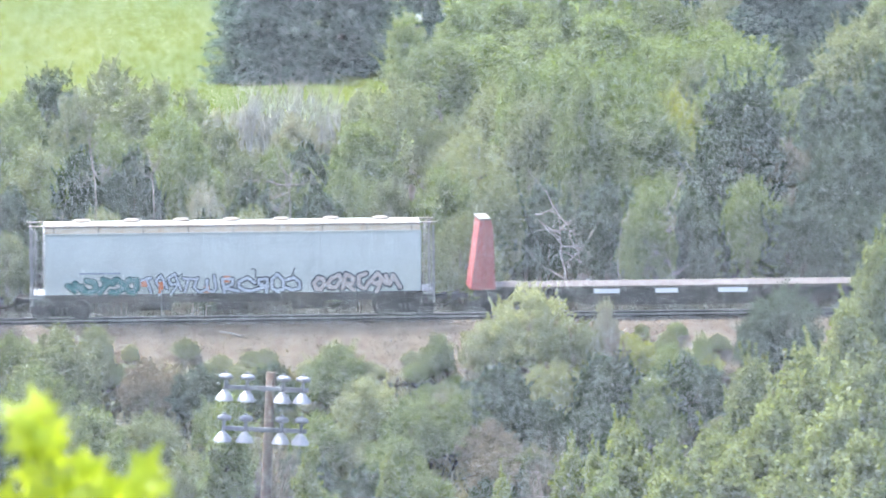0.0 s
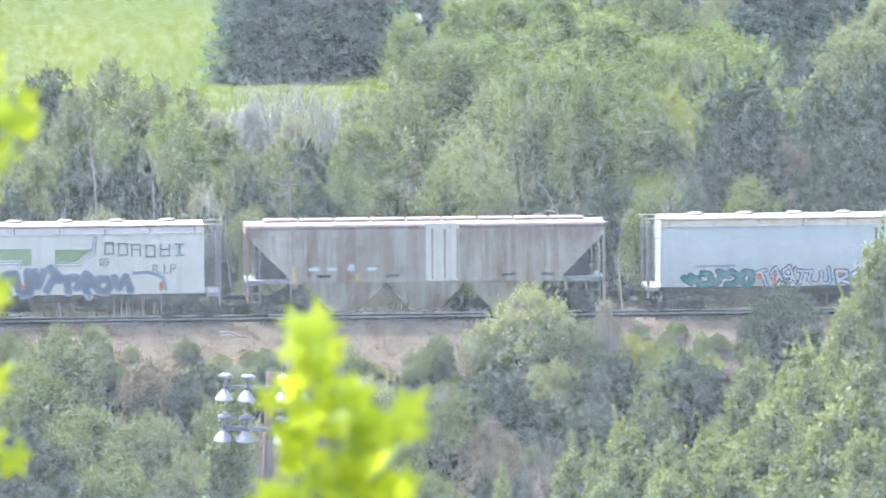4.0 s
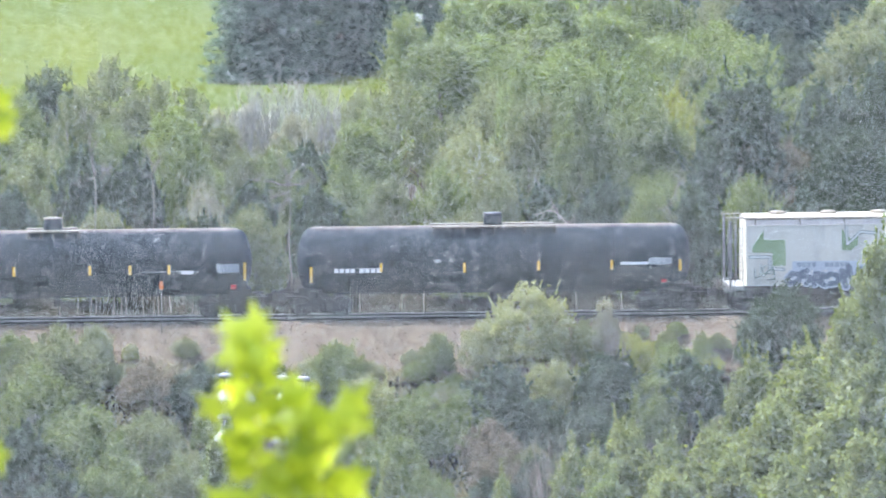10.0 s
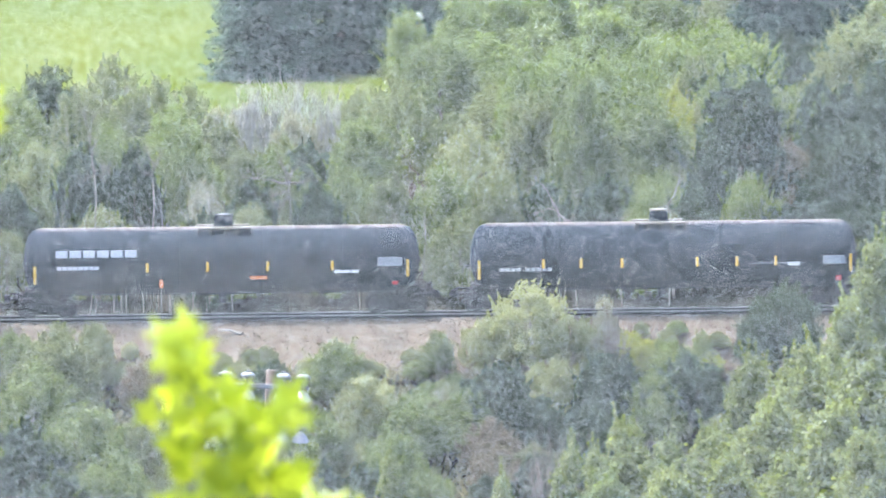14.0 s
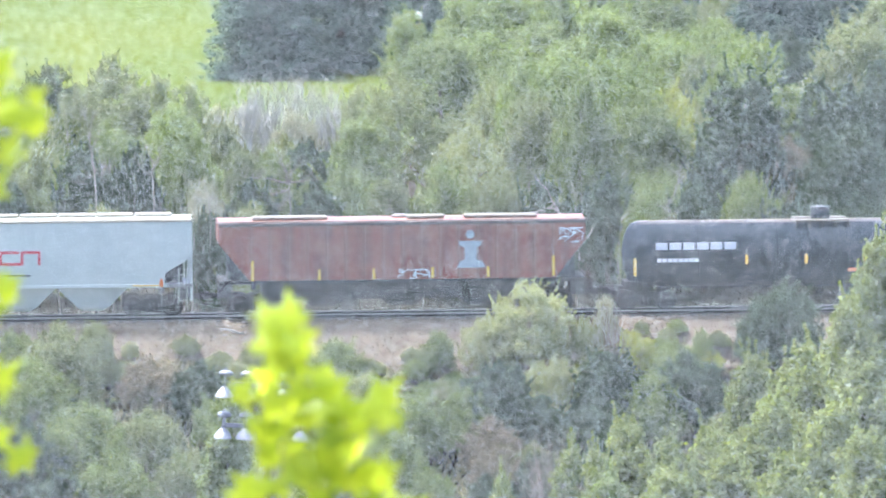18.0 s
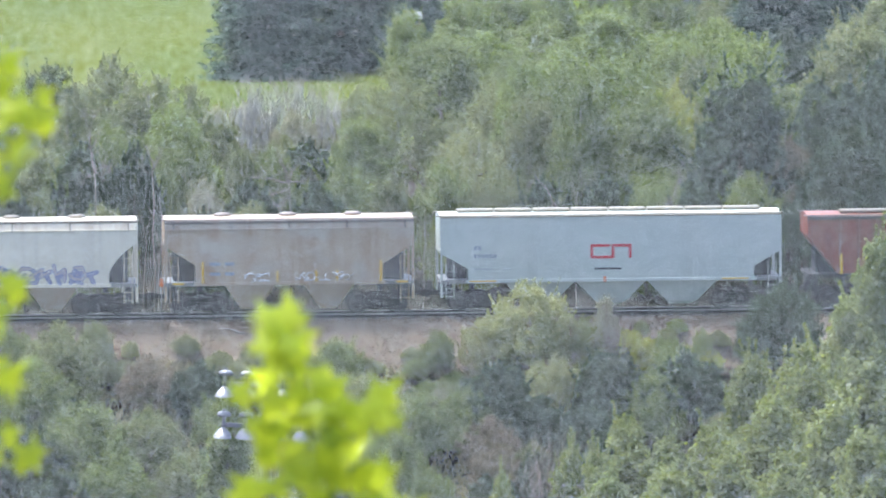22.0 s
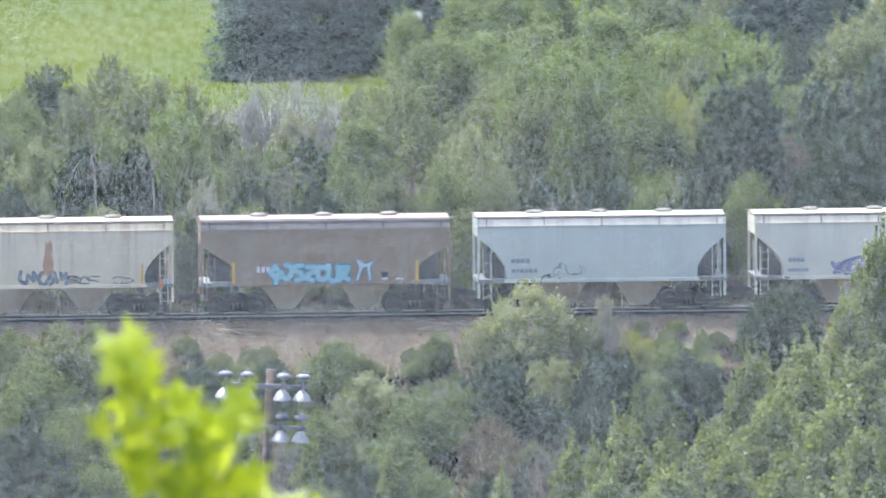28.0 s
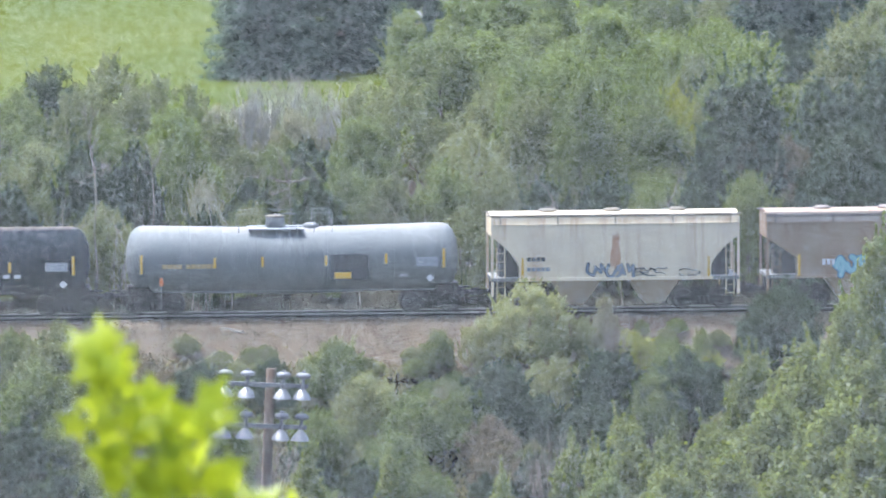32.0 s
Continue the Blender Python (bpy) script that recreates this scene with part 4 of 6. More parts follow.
    for sx in (-1, 1):
        x = sx * (half - .55)
        bm = bmesh.new()
        box(bm, x - .75, x + .75, -.32, .32, .72, 1.06)
        box(bm, x - .12 - sx * .4, x + .12 - sx * .4, -1.25, 1.25, .78, 1.22)
        slab(bm, [(x - .5, 1.0), (x + .5, 1.0), (x + .5, 1.3), (x - .5, 1.3)], -.9, .9)
        part("saddle", fix(bm), BLACK_STEEL, car)
        for sy in (-1, 1):
            bm = bmesh.new()
            xe = sx * (half + .25)
            tube(bm, [(xe, sy * 1.35, .95), (xe, sy * 1.35, 1.95), (xe - sx * .5, sy * 1.35, 1.95)], [.02, .02, .02], 5)
            box(bm, xe - .35, xe + .35, sy * 1.2 - .2, sy * 1.2 + .2, .92, .98)
            tube(bm, [(xe, sy * 1.3, .95), (xe, sy * 1.3, .45)], [.02, .02], 5)
            part("end_step", bm, BLACK_STEEL, car)
        coupler(car, sx * (half + .2), sx)
        bogie(car, sx * (half - bogie_in))
    bm = bmesh.new()
    tube(bm, [(-half + 1.2, -1.25, 1.08), (half - 1.2, -1.25, 1.08)], [.03, .03], 5)
    part("side_rail", bm, m, car)
    part("outlet_valve", tube(bmesh.new(), [(dome * .3, 0, zc - R - sag + .1), (dome * .3, 0, .55)], [.2, .14], 10), BLACK_STEEL, car)
    return car, (R, zc)


def tank_y(R, zc, z):
    return -math.sqrt(max(.1, R * R - (z - zc) ** 2)) - .012


def stripes(car, rows, ty):
    for x, z, h in rows:
        plate(car, "reflector", YELLOW, x, z, .11, h, ty(z + h * .2), "yellow reflective strip")


def blob(rng, cx, cz, rx, rz, n=14, wob=.22):
    ph = [rng.uniform(0, 6.28) for _ in range(3)]
    out = []
    for k in range(n):
        a = k * math.tau / n
        r = 1 + wob * math.sin(2 * a + ph[0]) + wob * .6 * math.sin(3 * a + ph[1]) + wob * .4 * math.sin(5 * a + ph[2])
        out.append((cx + rx * r * math.cos(a), cz + rz * r * math.sin(a)))
    return out


def ribbon(pts, wide, y0, y1):
    """A flat band along points, with blunt round joints, standing on the wagon's side."""
    bm = bmesh.new()
    for (ax, az), (bx, bz) in zip(pts, pts[1:]):
        d = Vector((bx - ax, bz - az))
        if d.length < 1e-4:
            continue
        d.normalize()
        nx, nz = -d.y * wide / 2, d.x * wide / 2
        slab(bm, [(ax + nx, az + nz), (ax - nx, az - nz), (bx - nx, bz - nz), (bx + nx, bz + nz)], y0, y1)
    for x, z in pts:
        slab(bm, [(x + wide * .52 * math.cos(k * math.tau / 8), z + wide * .52 * math.sin(k * math.tau / 8)) for k in range(8)], y0 - .0006, y1)
    return fix(bm)


def tag_letters(car, seed, x0, x1, z0, z1, count, fill, edge, yof, fat=.34, core=.5):
    """Sprayed blocks, hooks and loops in a row, each with a broad outline, that nobody can read."""
    rng = random.Random(seed)
    step = (x1 - x0) / count
    for k in range(count):
        h, w = (z1 - z0) * rng.uniform(.88, 1.1), step * rng.uniform(.8, .98)
        lean, x, z = rng.uniform(-.15, .25) * w, x0 + step * k, z0 + rng.uniform(-.03, .05)
        flip, turn = rng.choice((False, True)), rng.uniform(-.7, .7)
        shape = rng.choice((
            [(.9, .8), (.5, .95), (.12, .6), (.15, .25), (.5, .05), (.9, .2)],
            [(.1, .95), (.12, .25), (.45, .05), (.8, .2), (.85, .95)],
            [(.85, .9), (.3, .95), (.15, .7), (.75, .45), (.8, .15), (.2, .05)],
            [(.1, .05), (.35, .95), (.6, .35), (.9, .95)],
            [(.5, .05), (.15, .3), (.2, .8), (.6, .95), (.88, .6), (.75, .15), (.45, .1)],
            [(.1, .95), (.9, .9), (.5, .85), (.5, .05)],
            [(.15, .05), (.2, .95), (.75, .85), (.7, .5), (.2, .45), (.9, .05)]))
        pts = []
        for px, pz in shape:
            px, pz = (.5 - px if flip else px - .5) + rng.uniform(-.08, .08), pz - .5 + rng.uniform(-.07, .07)
            px, pz = px * math.cos(turn) - pz * math.sin(turn), px * math.sin(turn) + pz * math.cos(turn)
            pts.append((x + w * (.5 + 1.2 * px) + lean * pz, z + h * (.5 + pz)))
        y = yof(z + h / 2)
        thick = min(.42, max(.15, step * fat))
        letter = part("graffiti_letter", ribbon(pts, thick, y - .008 - .0015 * (k % 5), y + .06), edge, car)
        part("letter_fill", ribbon(pts, thick * core, y - .020 - .0015 * (k % 5), y + .04), fill, letter)


def words(car, text, x, z, size, m, y):
    """Sprayed letters that can be read, standing on the wagon's side."""
    cu = bpy.data.curves.new("graffiti_word", "FONT")
    cu.body, cu.size, cu.extrude = text, size, .012
    ob = new("graffiti_word", cu)
    me = bpy.data.meshes.new_from_object(ob)
    bpy.data.objects.remove(ob)
    me.materials.append(m)
    o = new("graffiti_word", me)
    o.parent, o.matrix_basis = car, pose(x, y - .012, z, 90, 0, 0)
    return o


def scrawl(car, seed, x0, x1, z0, z1, count, m, yof, thick=.05):
    """Thin sprayed strokes."""
    rng = random.Random(seed)
    for k in range(count):
        x, z = rng.uniform(x0, x1), rng.uniform(z0, z1)
        pts = [(x, z)]
        a = rng.uniform(0, 6.28)
        for _ in range(4):
            a += rng.uniform(-1.4, 1.4)
            pts.append((min(x1, max(x0, pts[-1][0] + .22 * math.cos(a))), min(z1, max(z0, pts[-1][1] + .22 * math.sin(a)))))
        part("graffiti_stroke", tube(bmesh.new(), [(px, yof(pz), pz) for px, pz in pts], [thick / 2] * 5, 4), m, car)

# ---- the train, from its head to its tail: where each wagon's middle stands on the track at the start ----
SPOT = {}
# one plain grey, darker than the pale body paints
POSTS = enamel("dusty grey end frame", (.25, .25, .23))
TEAL, GREEN_P = enamel("teal spray paint", (.10, .28, .25)), enamel("green spray paint", (.30, .42, .16))
BLUE_P, PURPLE, SILVER_P = enamel("bright blue spray paint", (.36, .66, .68)), enamel("purple-blue spray paint", (.40, .40, .52)), enamel("silver spray paint", (.62, .66, .68))
DEEP_BLUE = enamel("deep blue spray paint", (.07, .26, .38))
PURPLE_DARK = enamel("dusty violet spray paint", (.24, .25, .40))
DEEP_GREEN = enamel("dark green spray paint", (.03, .12, .10))
SLATE = enamel("slate spray paint", (.15, .18, .22))
NAVY, BLUE_GREY = enamel("navy spray paint", (.07, .11, .25)), enamel("blue-grey spray paint", (.30, .36, .42))


def bulkhead_flat():
    car = new("bulkhead_flat_wagon")
    tagged(car, "empty flat wagon with tall red bulkhead ends", "flat wagon", "freight wagons of the train")
    L = 21.0
    DECK = surface("worn deck planks", (.055, .044, .034), .9, scale=2, bump=.2, patch=(.045, .036, .03))
    part("deck", box(bmesh.new(), -L / 2 + 1.2, L / 2 - 1.2, -1.45, 1.45, 1.22, 1.32, .01), DECK, car, "pale worn plank deck")
    part("side_sill", box(bmesh.new(), -L / 2 + 1.2, L / 2 - 1.2, -1.47, -1.37, .92, 1.215), BLACK_STEEL, car)
    part("side_sill", box(bmesh.new(), -L / 2 + 1.2, L / 2 - 1.2, 1.37, 1.47, .92, 1.215), BLACK_STEEL, car)
    part("centre_sill", slab(bmesh.new(), [(-L / 2 + .3, .8), (-L / 2 + 3.5, .8), (-L / 2 + 5.5, .35), (L / 2 - 5.5, .35), (L / 2 - 3.5, .8), (L / 2 - .3, .8), (L / 2 - .3, 1.2), (-L / 2 + .3, 1.2)], -.3, .3), BLACK_STEEL, car)
    for x in (-5.3, -2.9, -.4, 3.2, 6):
        part("stake_pocket", box(bmesh.new(), x - .3, x + .3, -1.52, -1.46, 1.04, 1.28), BLACK_STEEL, car)
    for x, w in ((-4.3, 1.9), (-1.6, 1.7), (1.4, 2.2)):
        plate(car, "stencil_panel", WHITE, x, 1.09, w * .6, .2, -1.475, "white stencilled panel")
    for s in (-1, 1):
        bm = bmesh.new()
        slab(bm, [(-.56, 1.22), (.56, 1.22), (.46, 4.02), (.38, 4.36), (-.12, 4.36), (-.18, 4.02)] if s < 0 else [(-.56, 1.22), (.56, 1.22), (.18, 4.02), (.12, 4.36), (-.38, 4.36), (-.46, 4.02)], -1.5, 1.5)
        bh = part("bulkhead", fix(bm), PAINT["bulkhead_red"], car, "faded red braced bulkhead")
        bh.location.x = s * (L / 2 - .62)
        for y in (-1.51, 1.51):
            bm = bmesh.new()
            slab(bm, [(-.05, 1.3), (.05, 1.3), (.16, 4.2), (.08, 4.2)], y - .03, y + .03)
            box(bm, -.4, .45, y - .02, y + .02, 2.5, 2.6)
            part("brace", fix(bm), PAINT["bulkhead_red"], bh)
        part("top_cap", box(bmesh.new(), -.2, .36, -1.52, 1.52, 4.36, 4.42), LIGHT_GREY, bh)
        coupler(car, s * L / 2, s)
        bogie(car, s * (L / 2 - 2.1))
    return car


SPOT[bulkhead_flat()] = 11.6

# cylindrical hopper, pale blue
c, b = hopper("cylindrical_hopper_wagon", "pale blue-grey cylindrical grain hopper wagon with graffiti along its foot", "pale_blue", 18.1, zs=1.17, slope=0, slope_top=1.17,
              hatches=7, overhang=.62, bays=0, bogie_in=1.32, bulge=.05, post_paint=POSTS, top_paint=enamel("sand-coloured top sheet", (.70, .58, .38), streak=(.60, .42, .22), streak_amount=.3), roof=enamel("sand-coloured roof paint", (.24, .20, .14), streak=(.25, .16, .09), streak_amount=.25), eave=4.21)
yo = lambda z: -b[0] - .014
LILAC = enamel("pinkish grey spray paint", (.62, .52, .44))
tag_letters(c, 1, -7.4, -4.2, 1.22, 1.85, 5, TEAL, DEEP_GREEN, yo, .5)
tag_letters(c, 2, -4.1, -.6, 1.2, 1.95, 6, SILVER_P, BLACK, yo, .34)
tag_letters(c, 3, -.5, 3.1, 1.2, 1.95, 5, SILVER_P, BLACK, yo, .34)
for x, z in ((-4.0, 1.7), (-1.2, 1.4), (-.3, 1.85)):
    plate(c, "graffiti_patch", ORANGE, x, z, .26, .3, yo(z) - .002)
for pts in ([(-2.6, 1.9), (-2.3, 2.1)], [(1.0, 1.9), (1.0, 2.25), (.85, 2.3)], [(2.6, 1.85), (2.75, 2.3)]):
    part("graffiti_stroke", ribbon(pts, .07, yo(2) - .004, yo(2) + .03), BLACK, c)
tag_letters(c, 4, 3.6, 7.5, 1.3, 2.0, 6, LILAC, BLACK, yo, .5)
bars(c, GREY, -6.9, 2.12, [1.0, .8], .09, yo(2.1))
plate(c, "rust_patch", ORANGE, -3.3, 1.5, .12, .5, yo(1.5) - .03)
SPOT[c] = -9.53

# ribbed grey hopper
c, b = hopper("ribbed_hopper_wagon", "rust-streaked grey ribbed covered hopper wagon", "rusty_grey", 16.15, zs=1.68, eave=4.10, slope=2.05, slope_top=3.75, ribs=22, hatches=9,
              long_hatch=True, chamfer=.08, inset=.02, bulge=.0, bays=3, bay_bottom=.40, chord=True, bogie_in=1.55,
              roof=enamel("tan roof paint", (.25, .20, .165), streak=(.2, .11, .09), streak_amount=.4))
yo = lambda z: -b[0] - .085
plate(c, "repainted_panel", PAINT["dirty_white"], .75, 2.95, 1.5, 2.6, -b[0] - .01, "paler repainted panel")
bars(c, WHITE, -5.3, 2.15, [.5, -.3, .4, -.4, .35, -.5, .4], .14, yo(2))
plate(c, "reflector", YELLOW, -5.95, 2.0, .10, .7, yo(2), "yellow reflective strip")
plate(c, "reflector", YELLOW, -3.1, 1.85, .10, .3, yo(2), "yellow reflective strip")
for x in (-4.9, -1.8, 3.4, 5.2):
    bars(c, BLACK, x, 1.85, [.3, .25], .12, yo(2))
plate(c, "warning_disc", WHITE, -3.35, 2.3, .25, .25, yo(2))
SPOT[c] = -28.58

# cylindrical hopper, white with large green letters
c, b = hopper("cylindrical_hopper_wagon", "white cylindrical grain hopper wagon covered in green and blue graffiti", "dirty_white", 18.45, zs=1.16, slope=0, slope_top=1.16,
              hatches=7, overhang=.75, bays=0, bogie_in=1.45, bulge=.05, eave=4.20, post_paint=POSTS, top_paint=enamel("faded lilac-grey top sheet", (.62, .56, .48), streak=(.72, .66, .54), streak_amount=.3))
yo = lambda z: -b[0] - .014
OUTLINE = enamel("grey-green spray paint", (.24, .30, .22))
CHALK = enamel("chalk-white spray paint", (.92, .90, .78))
for body, line in (([(-8.2, 3.0), (-7.7, 3.72), (-7.7, 3.3), (-6.7, 3.3), (-6.7, 2.12), (-7.3, 2.12), (-7.3, 2.72), (-8.2, 2.72)], [(-8.3, 2.52), (-7.42, 2.52), (-7.42, 2.0), (-6.8, 1.95)]),
                   ([(-4.15, 3.75), (-4.15, 2.8), (-3.75, 2.78), (-3.45, 3.0), (-3.4, 3.45), (-3.75, 3.3)], [(-3.95, 3.8), (-3.9, 3.05), (-3.3, 3.62), (-2.6, 3.55), (-2.5, 3.1), (-2.95, 2.65), (-1.7, 2.6), (-1.4, 2.5)]),
                   ([(-1.25, 2.8), (-1.25, 3.75), (-.85, 3.75), (-.85, 3.3), (.75, 3.3), (.75, 2.55), (.3, 2.55), (.3, 2.8)], [(-1.42, 3.75), (-1.42, 2.66), (.2, 2.66), (.2, 2.45)]),
                   ([(1.8, 2.68), (1.8, 3.25), (3.45, 3.25), (3.1, 2.95), (2.7, 2.68)], [(1.75, 2.45), (1.85, 2.58), (2.85, 2.56), (3.5, 3.05), (3.6, 3.75)])):
    part("graffiti_letter", fix(slab(bmesh.new(), body, yo(3.1) - .004, -1.40)), GREEN_P, c, "large sprayed green letter")
    part("graffiti_outline", ribbon(line, .15, yo(3.1) - .004, yo(3.1) + .03), OUTLINE, c)
    part("graffiti_outline", ribbon(line, .07, yo(3.1) - .010, yo(3.1) + .02), CHALK, c)
plate(c, "painted_patch", SILVER_P, -4.9, 2.1, 3.0, .42, yo(2.0), "pale repainted patch")
bars(c, GREY, -6.2, 2.05, [.18, .18, .18, .18, -.3, .18, .18, .18, .18, .18], .2, yo(2.0) - .008)
tag_letters(c, 11, -6.6, -4.2, 1.26, 1.8, 4, SLATE, SILVER_P, yo, .6, .62)
tag_letters(c, 12, -4.2, -1.4, 1.26, 2.05, 4, SLATE, SILVER_P, yo, .6, .62)
tag_letters(c, 14, -1.3, 2.0, 1.26, 2.3, 5, SLATE, BLUE_GREY, yo, .6, .62)
tag_letters(c, 13, 2.0, 5.2, 1.26, 2.05, 4, SLATE, BLUE_GREY, yo, .5, .62)
part("graffiti_outline", ribbon([(5.3, 2.15), (6.0, 2.2), (6.6, 1.95), (6.75, 1.4)], .14, yo(2) - .006, yo(2) + .03), BLUE_GREY, c)
scrawl(c, 15, -8.1, -7.2, 1.5, 2.2, 7, OUTLINE, yo, .07)
for x in (-3.2, .4):
    plate(c, "rust_patch", ORANGE, x, 1.6, .3, .14, yo(1.6) - .004)
words(c, "09", 3.75, 2.5, .5, OUTLINE, yo(2.6))
words(c, "R.I.P", 6.1, 2.12, .62, OUTLINE, yo(2.3))
# a name, as strokes that spell nothing
for x, z, segs in ((4.0, 3.0, "ltrb"), (4.62, 2.95, "ltrb"), (5.2, 2.9, "ltrm"), (5.85, 2.85, "ltrb"), (6.5, 2.88, "lbrm"), (7.15, 2.9, "tcb")):
    h = .58
    for seg in segs:
        x0, x1, z0, z1 = {"l": (0, .07, 0, h), "r": (.38, .45, 0, h), "t": (0, .45, h - .07, h), "m": (0, .45, h / 2, h / 2 + .07), "b": (0, .45, 0, .07), "c": (.19, .26, 0, h)}[seg]
        part("graffiti_stroke", fix(slab(bmesh.new(), [(x + x0, z + z0), (x + x1, z + z0), (x + x1, z + z1), (x + x0, z + z1)], yo(z + h / 2) - .006 - (.002 if seg in "lrc" else 0), yo(z + h / 2) + .05)), OUTLINE, c)
SPOT[c] = -47.03

def black_tank(label, L, dome, dome_w=3.0, **k):
    return tank("tank_wagon", label, "tank_black", L, dome=dome, dome_w=dome_w, **k)


c, (R, zc) = black_tank("matt black tank wagon with small yellow reflectors, low valve housing", 17.8, -.05, dome_w=5.6, lid=BLACK)
ty = lambda z: tank_y(R, zc, z)
stripes(c, [(-8.35, 1.95, .7), (-5.2, 2.25, .4), (-1.45, 2.2, .42), (1.9, 2.25, .42), (5.2, 2.25, .42), (8.3, 2.2, .5)], ty)
bars(c, WHITE, -7.3, 2.02, [.18, .2, .2, .18, -.1, .2, .2, .2, .2], .22, ty(2.1))
bars(c, WHITE, 5.6, 2.25, [1.25], .12, ty(2.3))
plate(c, "placard_panel", GREY, 7.4, 2.4, 1.05, .3, ty(2.5))
bars(c, GREY, -2.8, 2.45, [.3], .14, ty(2.5))
plate(c, "warning_diamond", RED, 7.6, 1.5, .2, .2, ty(1.5))
SPOT[c] = -66.8

c, (R, zc) = black_tank("black tank wagon with a row of yellow reflectors and central dome", 17.5, -.2, dome_w=2.3)
stripes(c, [(-8.45, 2.0, .85), (-5.55, 2.25, .42), (-3.85, 2.25, .42), (-2.0, 2.25, .42), (1.4, 2.27, .42), (3.2, 2.27, .42), (4.95, 2.27, .42), (8.35, 2.15, .8)], ty)
bars(c, GREY, -7.5, 1.92, [.2, .2, .2, .2, -.1, .2, .2, .2, .2, .2], .2, ty(2))
plate(c, "placard_panel", GREY, 7.6, 2.3, 1.0, .38, ty(2.4))
bars(c, WHITE, 5.5, 2.05, [.55], .16, ty(2.1))
bars(c, GREY, 3.7, 2.15, [1.6, 1.0], .04, ty(2.1))
plate(c, "warning_diamond", RED, 7.85, 1.45, .24, .24, ty(1.5))
SPOT[c] = -86.48

c, (R, zc) = black_tank("black tank wagon with a white company panel and yellow reflectors", 17.85, .1, dome_w=2.4, lid=BLACK)
stripes(c, [(-8.45, 2.0, .8), (-3.4, 2.3, .42), (-.7, 2.3, .42), (2.0, 2.3, .42), (4.9, 2.3, .42), (8.3, 2.15, .75)], ty)
# company name as plain white blocks
for k in range(6):
    x = -7.5 + k * .62
    part("company_panel", slab(bmesh.new(), [(x, 2.62), (x + .52, 2.62), (x + .52, 3.08), (x, 3.08)], ty(2.9) - .015, ty(2.9) + .1), WHITE, c, "white block of the company mark")
bars(c, WHITE, -7.45, 2.22, [.2, .2, .2, .2, .2, .2, .2, .2], .16, ty(2.3))
plate(c, "placard_panel", GREY, 7.5, 2.45, 1.1, .4, ty(2.5))
bars(c, WHITE, 5.0, 1.95, [.7, .35], .2, ty(2.0))
plate(c, "inspection_panel", ORANGE, 1.6, 1.8, .75, .2, ty(1.8))
plate(c, "warning_diamond", RED, 7.75, 1.5, .24, .24, ty(1.5))
SPOT[c] = -106.45

# red-brown ribbed hopper
c, b = hopper("ribbed_hopper_wagon", "faded red-brown ribbed covered hopper wagon with yellow reflectors", "red_brown", 16.5, zs=1.56, eave=4.15, slope=1.4, slope_top=3.3, ribs=17, hatches=1,
              chamfer=.08, inset=.02, bulge=0, bays=3, bay_bottom=.5, bay_paint=BLACK_STEEL, chord=True, bogie_in=1.85, posts=False, sill_paint=BLACK_STEEL, rib_paint=enamel("paler red-brown ribs", (.25, .125, .09)),
              roof=enamel("dusty brown roof paint", (.080, .047, .033), streak=(.12, .075, .052), streak_amount=.4))
yo = lambda z: -b[0] - .09
stripes(c, [(-6.75, 2.05, .9), (-3.75, 1.85, .48), (-1.3, 1.87, .48), (1.35, 1.9, .48), (3.85, 1.92, .48), (6.8, 2.15, .9)], yo)
for x, w in ((-5.0, 3.4), (1.1, 1.7), (4.5, 3.3)):
    part("roof_hatch", box(bmesh.new(), x - w / 2, x + w / 2, -.75, -.1, 4.25, 4.43, .05), LIGHT_GREY, c, "long pale hatch cover")
bm = bmesh.new()
slab(bm, [(2.45, 2.1), (3.75, 2.1), (3.6, 2.4), (3.35, 2.45), (3.35, 3.0), (3.55, 3.1), (3.55, 3.3), (2.55, 3.3), (2.55, 3.1), (2.8, 3.0), (2.8, 2.45), (2.6, 2.4)], yo(2), -1.6)
slab(bm, blob(random.Random(3), 3.05, 3.6, .2, .2, 12, .02), yo(2), -1.6)
part("company_panel", fix(bm), GREY, c, "large pale worn emblem")
# solid block put in to close and darken the gaps below the body
part("underframe", box(bmesh.new(), -6.3, 6.3, -1.3, 1.3, .72, 1.5, .02), BLACK_STEEL, c, "solid black underframe block")
scrawl(c, 21, -.2, 1.2, 1.65, 2.05, 9, SILVER_P, yo)
scrawl(c, 22, 7.1, 8.15, 3.2, 3.85, 12, SILVER_P, yo, .06)
SPOT[c] = -125.4

# long light blue hopper with red letters
c, b = hopper("covered_hopper_wagon", "clean light blue-grey covered hopper wagon with large red company mark", "sky_blue", 15.4, zs=1.47, eave=4.32, slope=1.25, slope_top=2.72, step=2.0, power=1.0, hatches=8,
              long_hatch=True, chamfer=.14, inset=.03, bulge=.03, bays=3, bay_bottom=.42, bogie_in=1.75, roof=enamel("near-white roof paint", (.25, .225, .15)))
yo = lambda z: side_y(b, 0, z)
bm = bmesh.new()
y = yo(2.8)
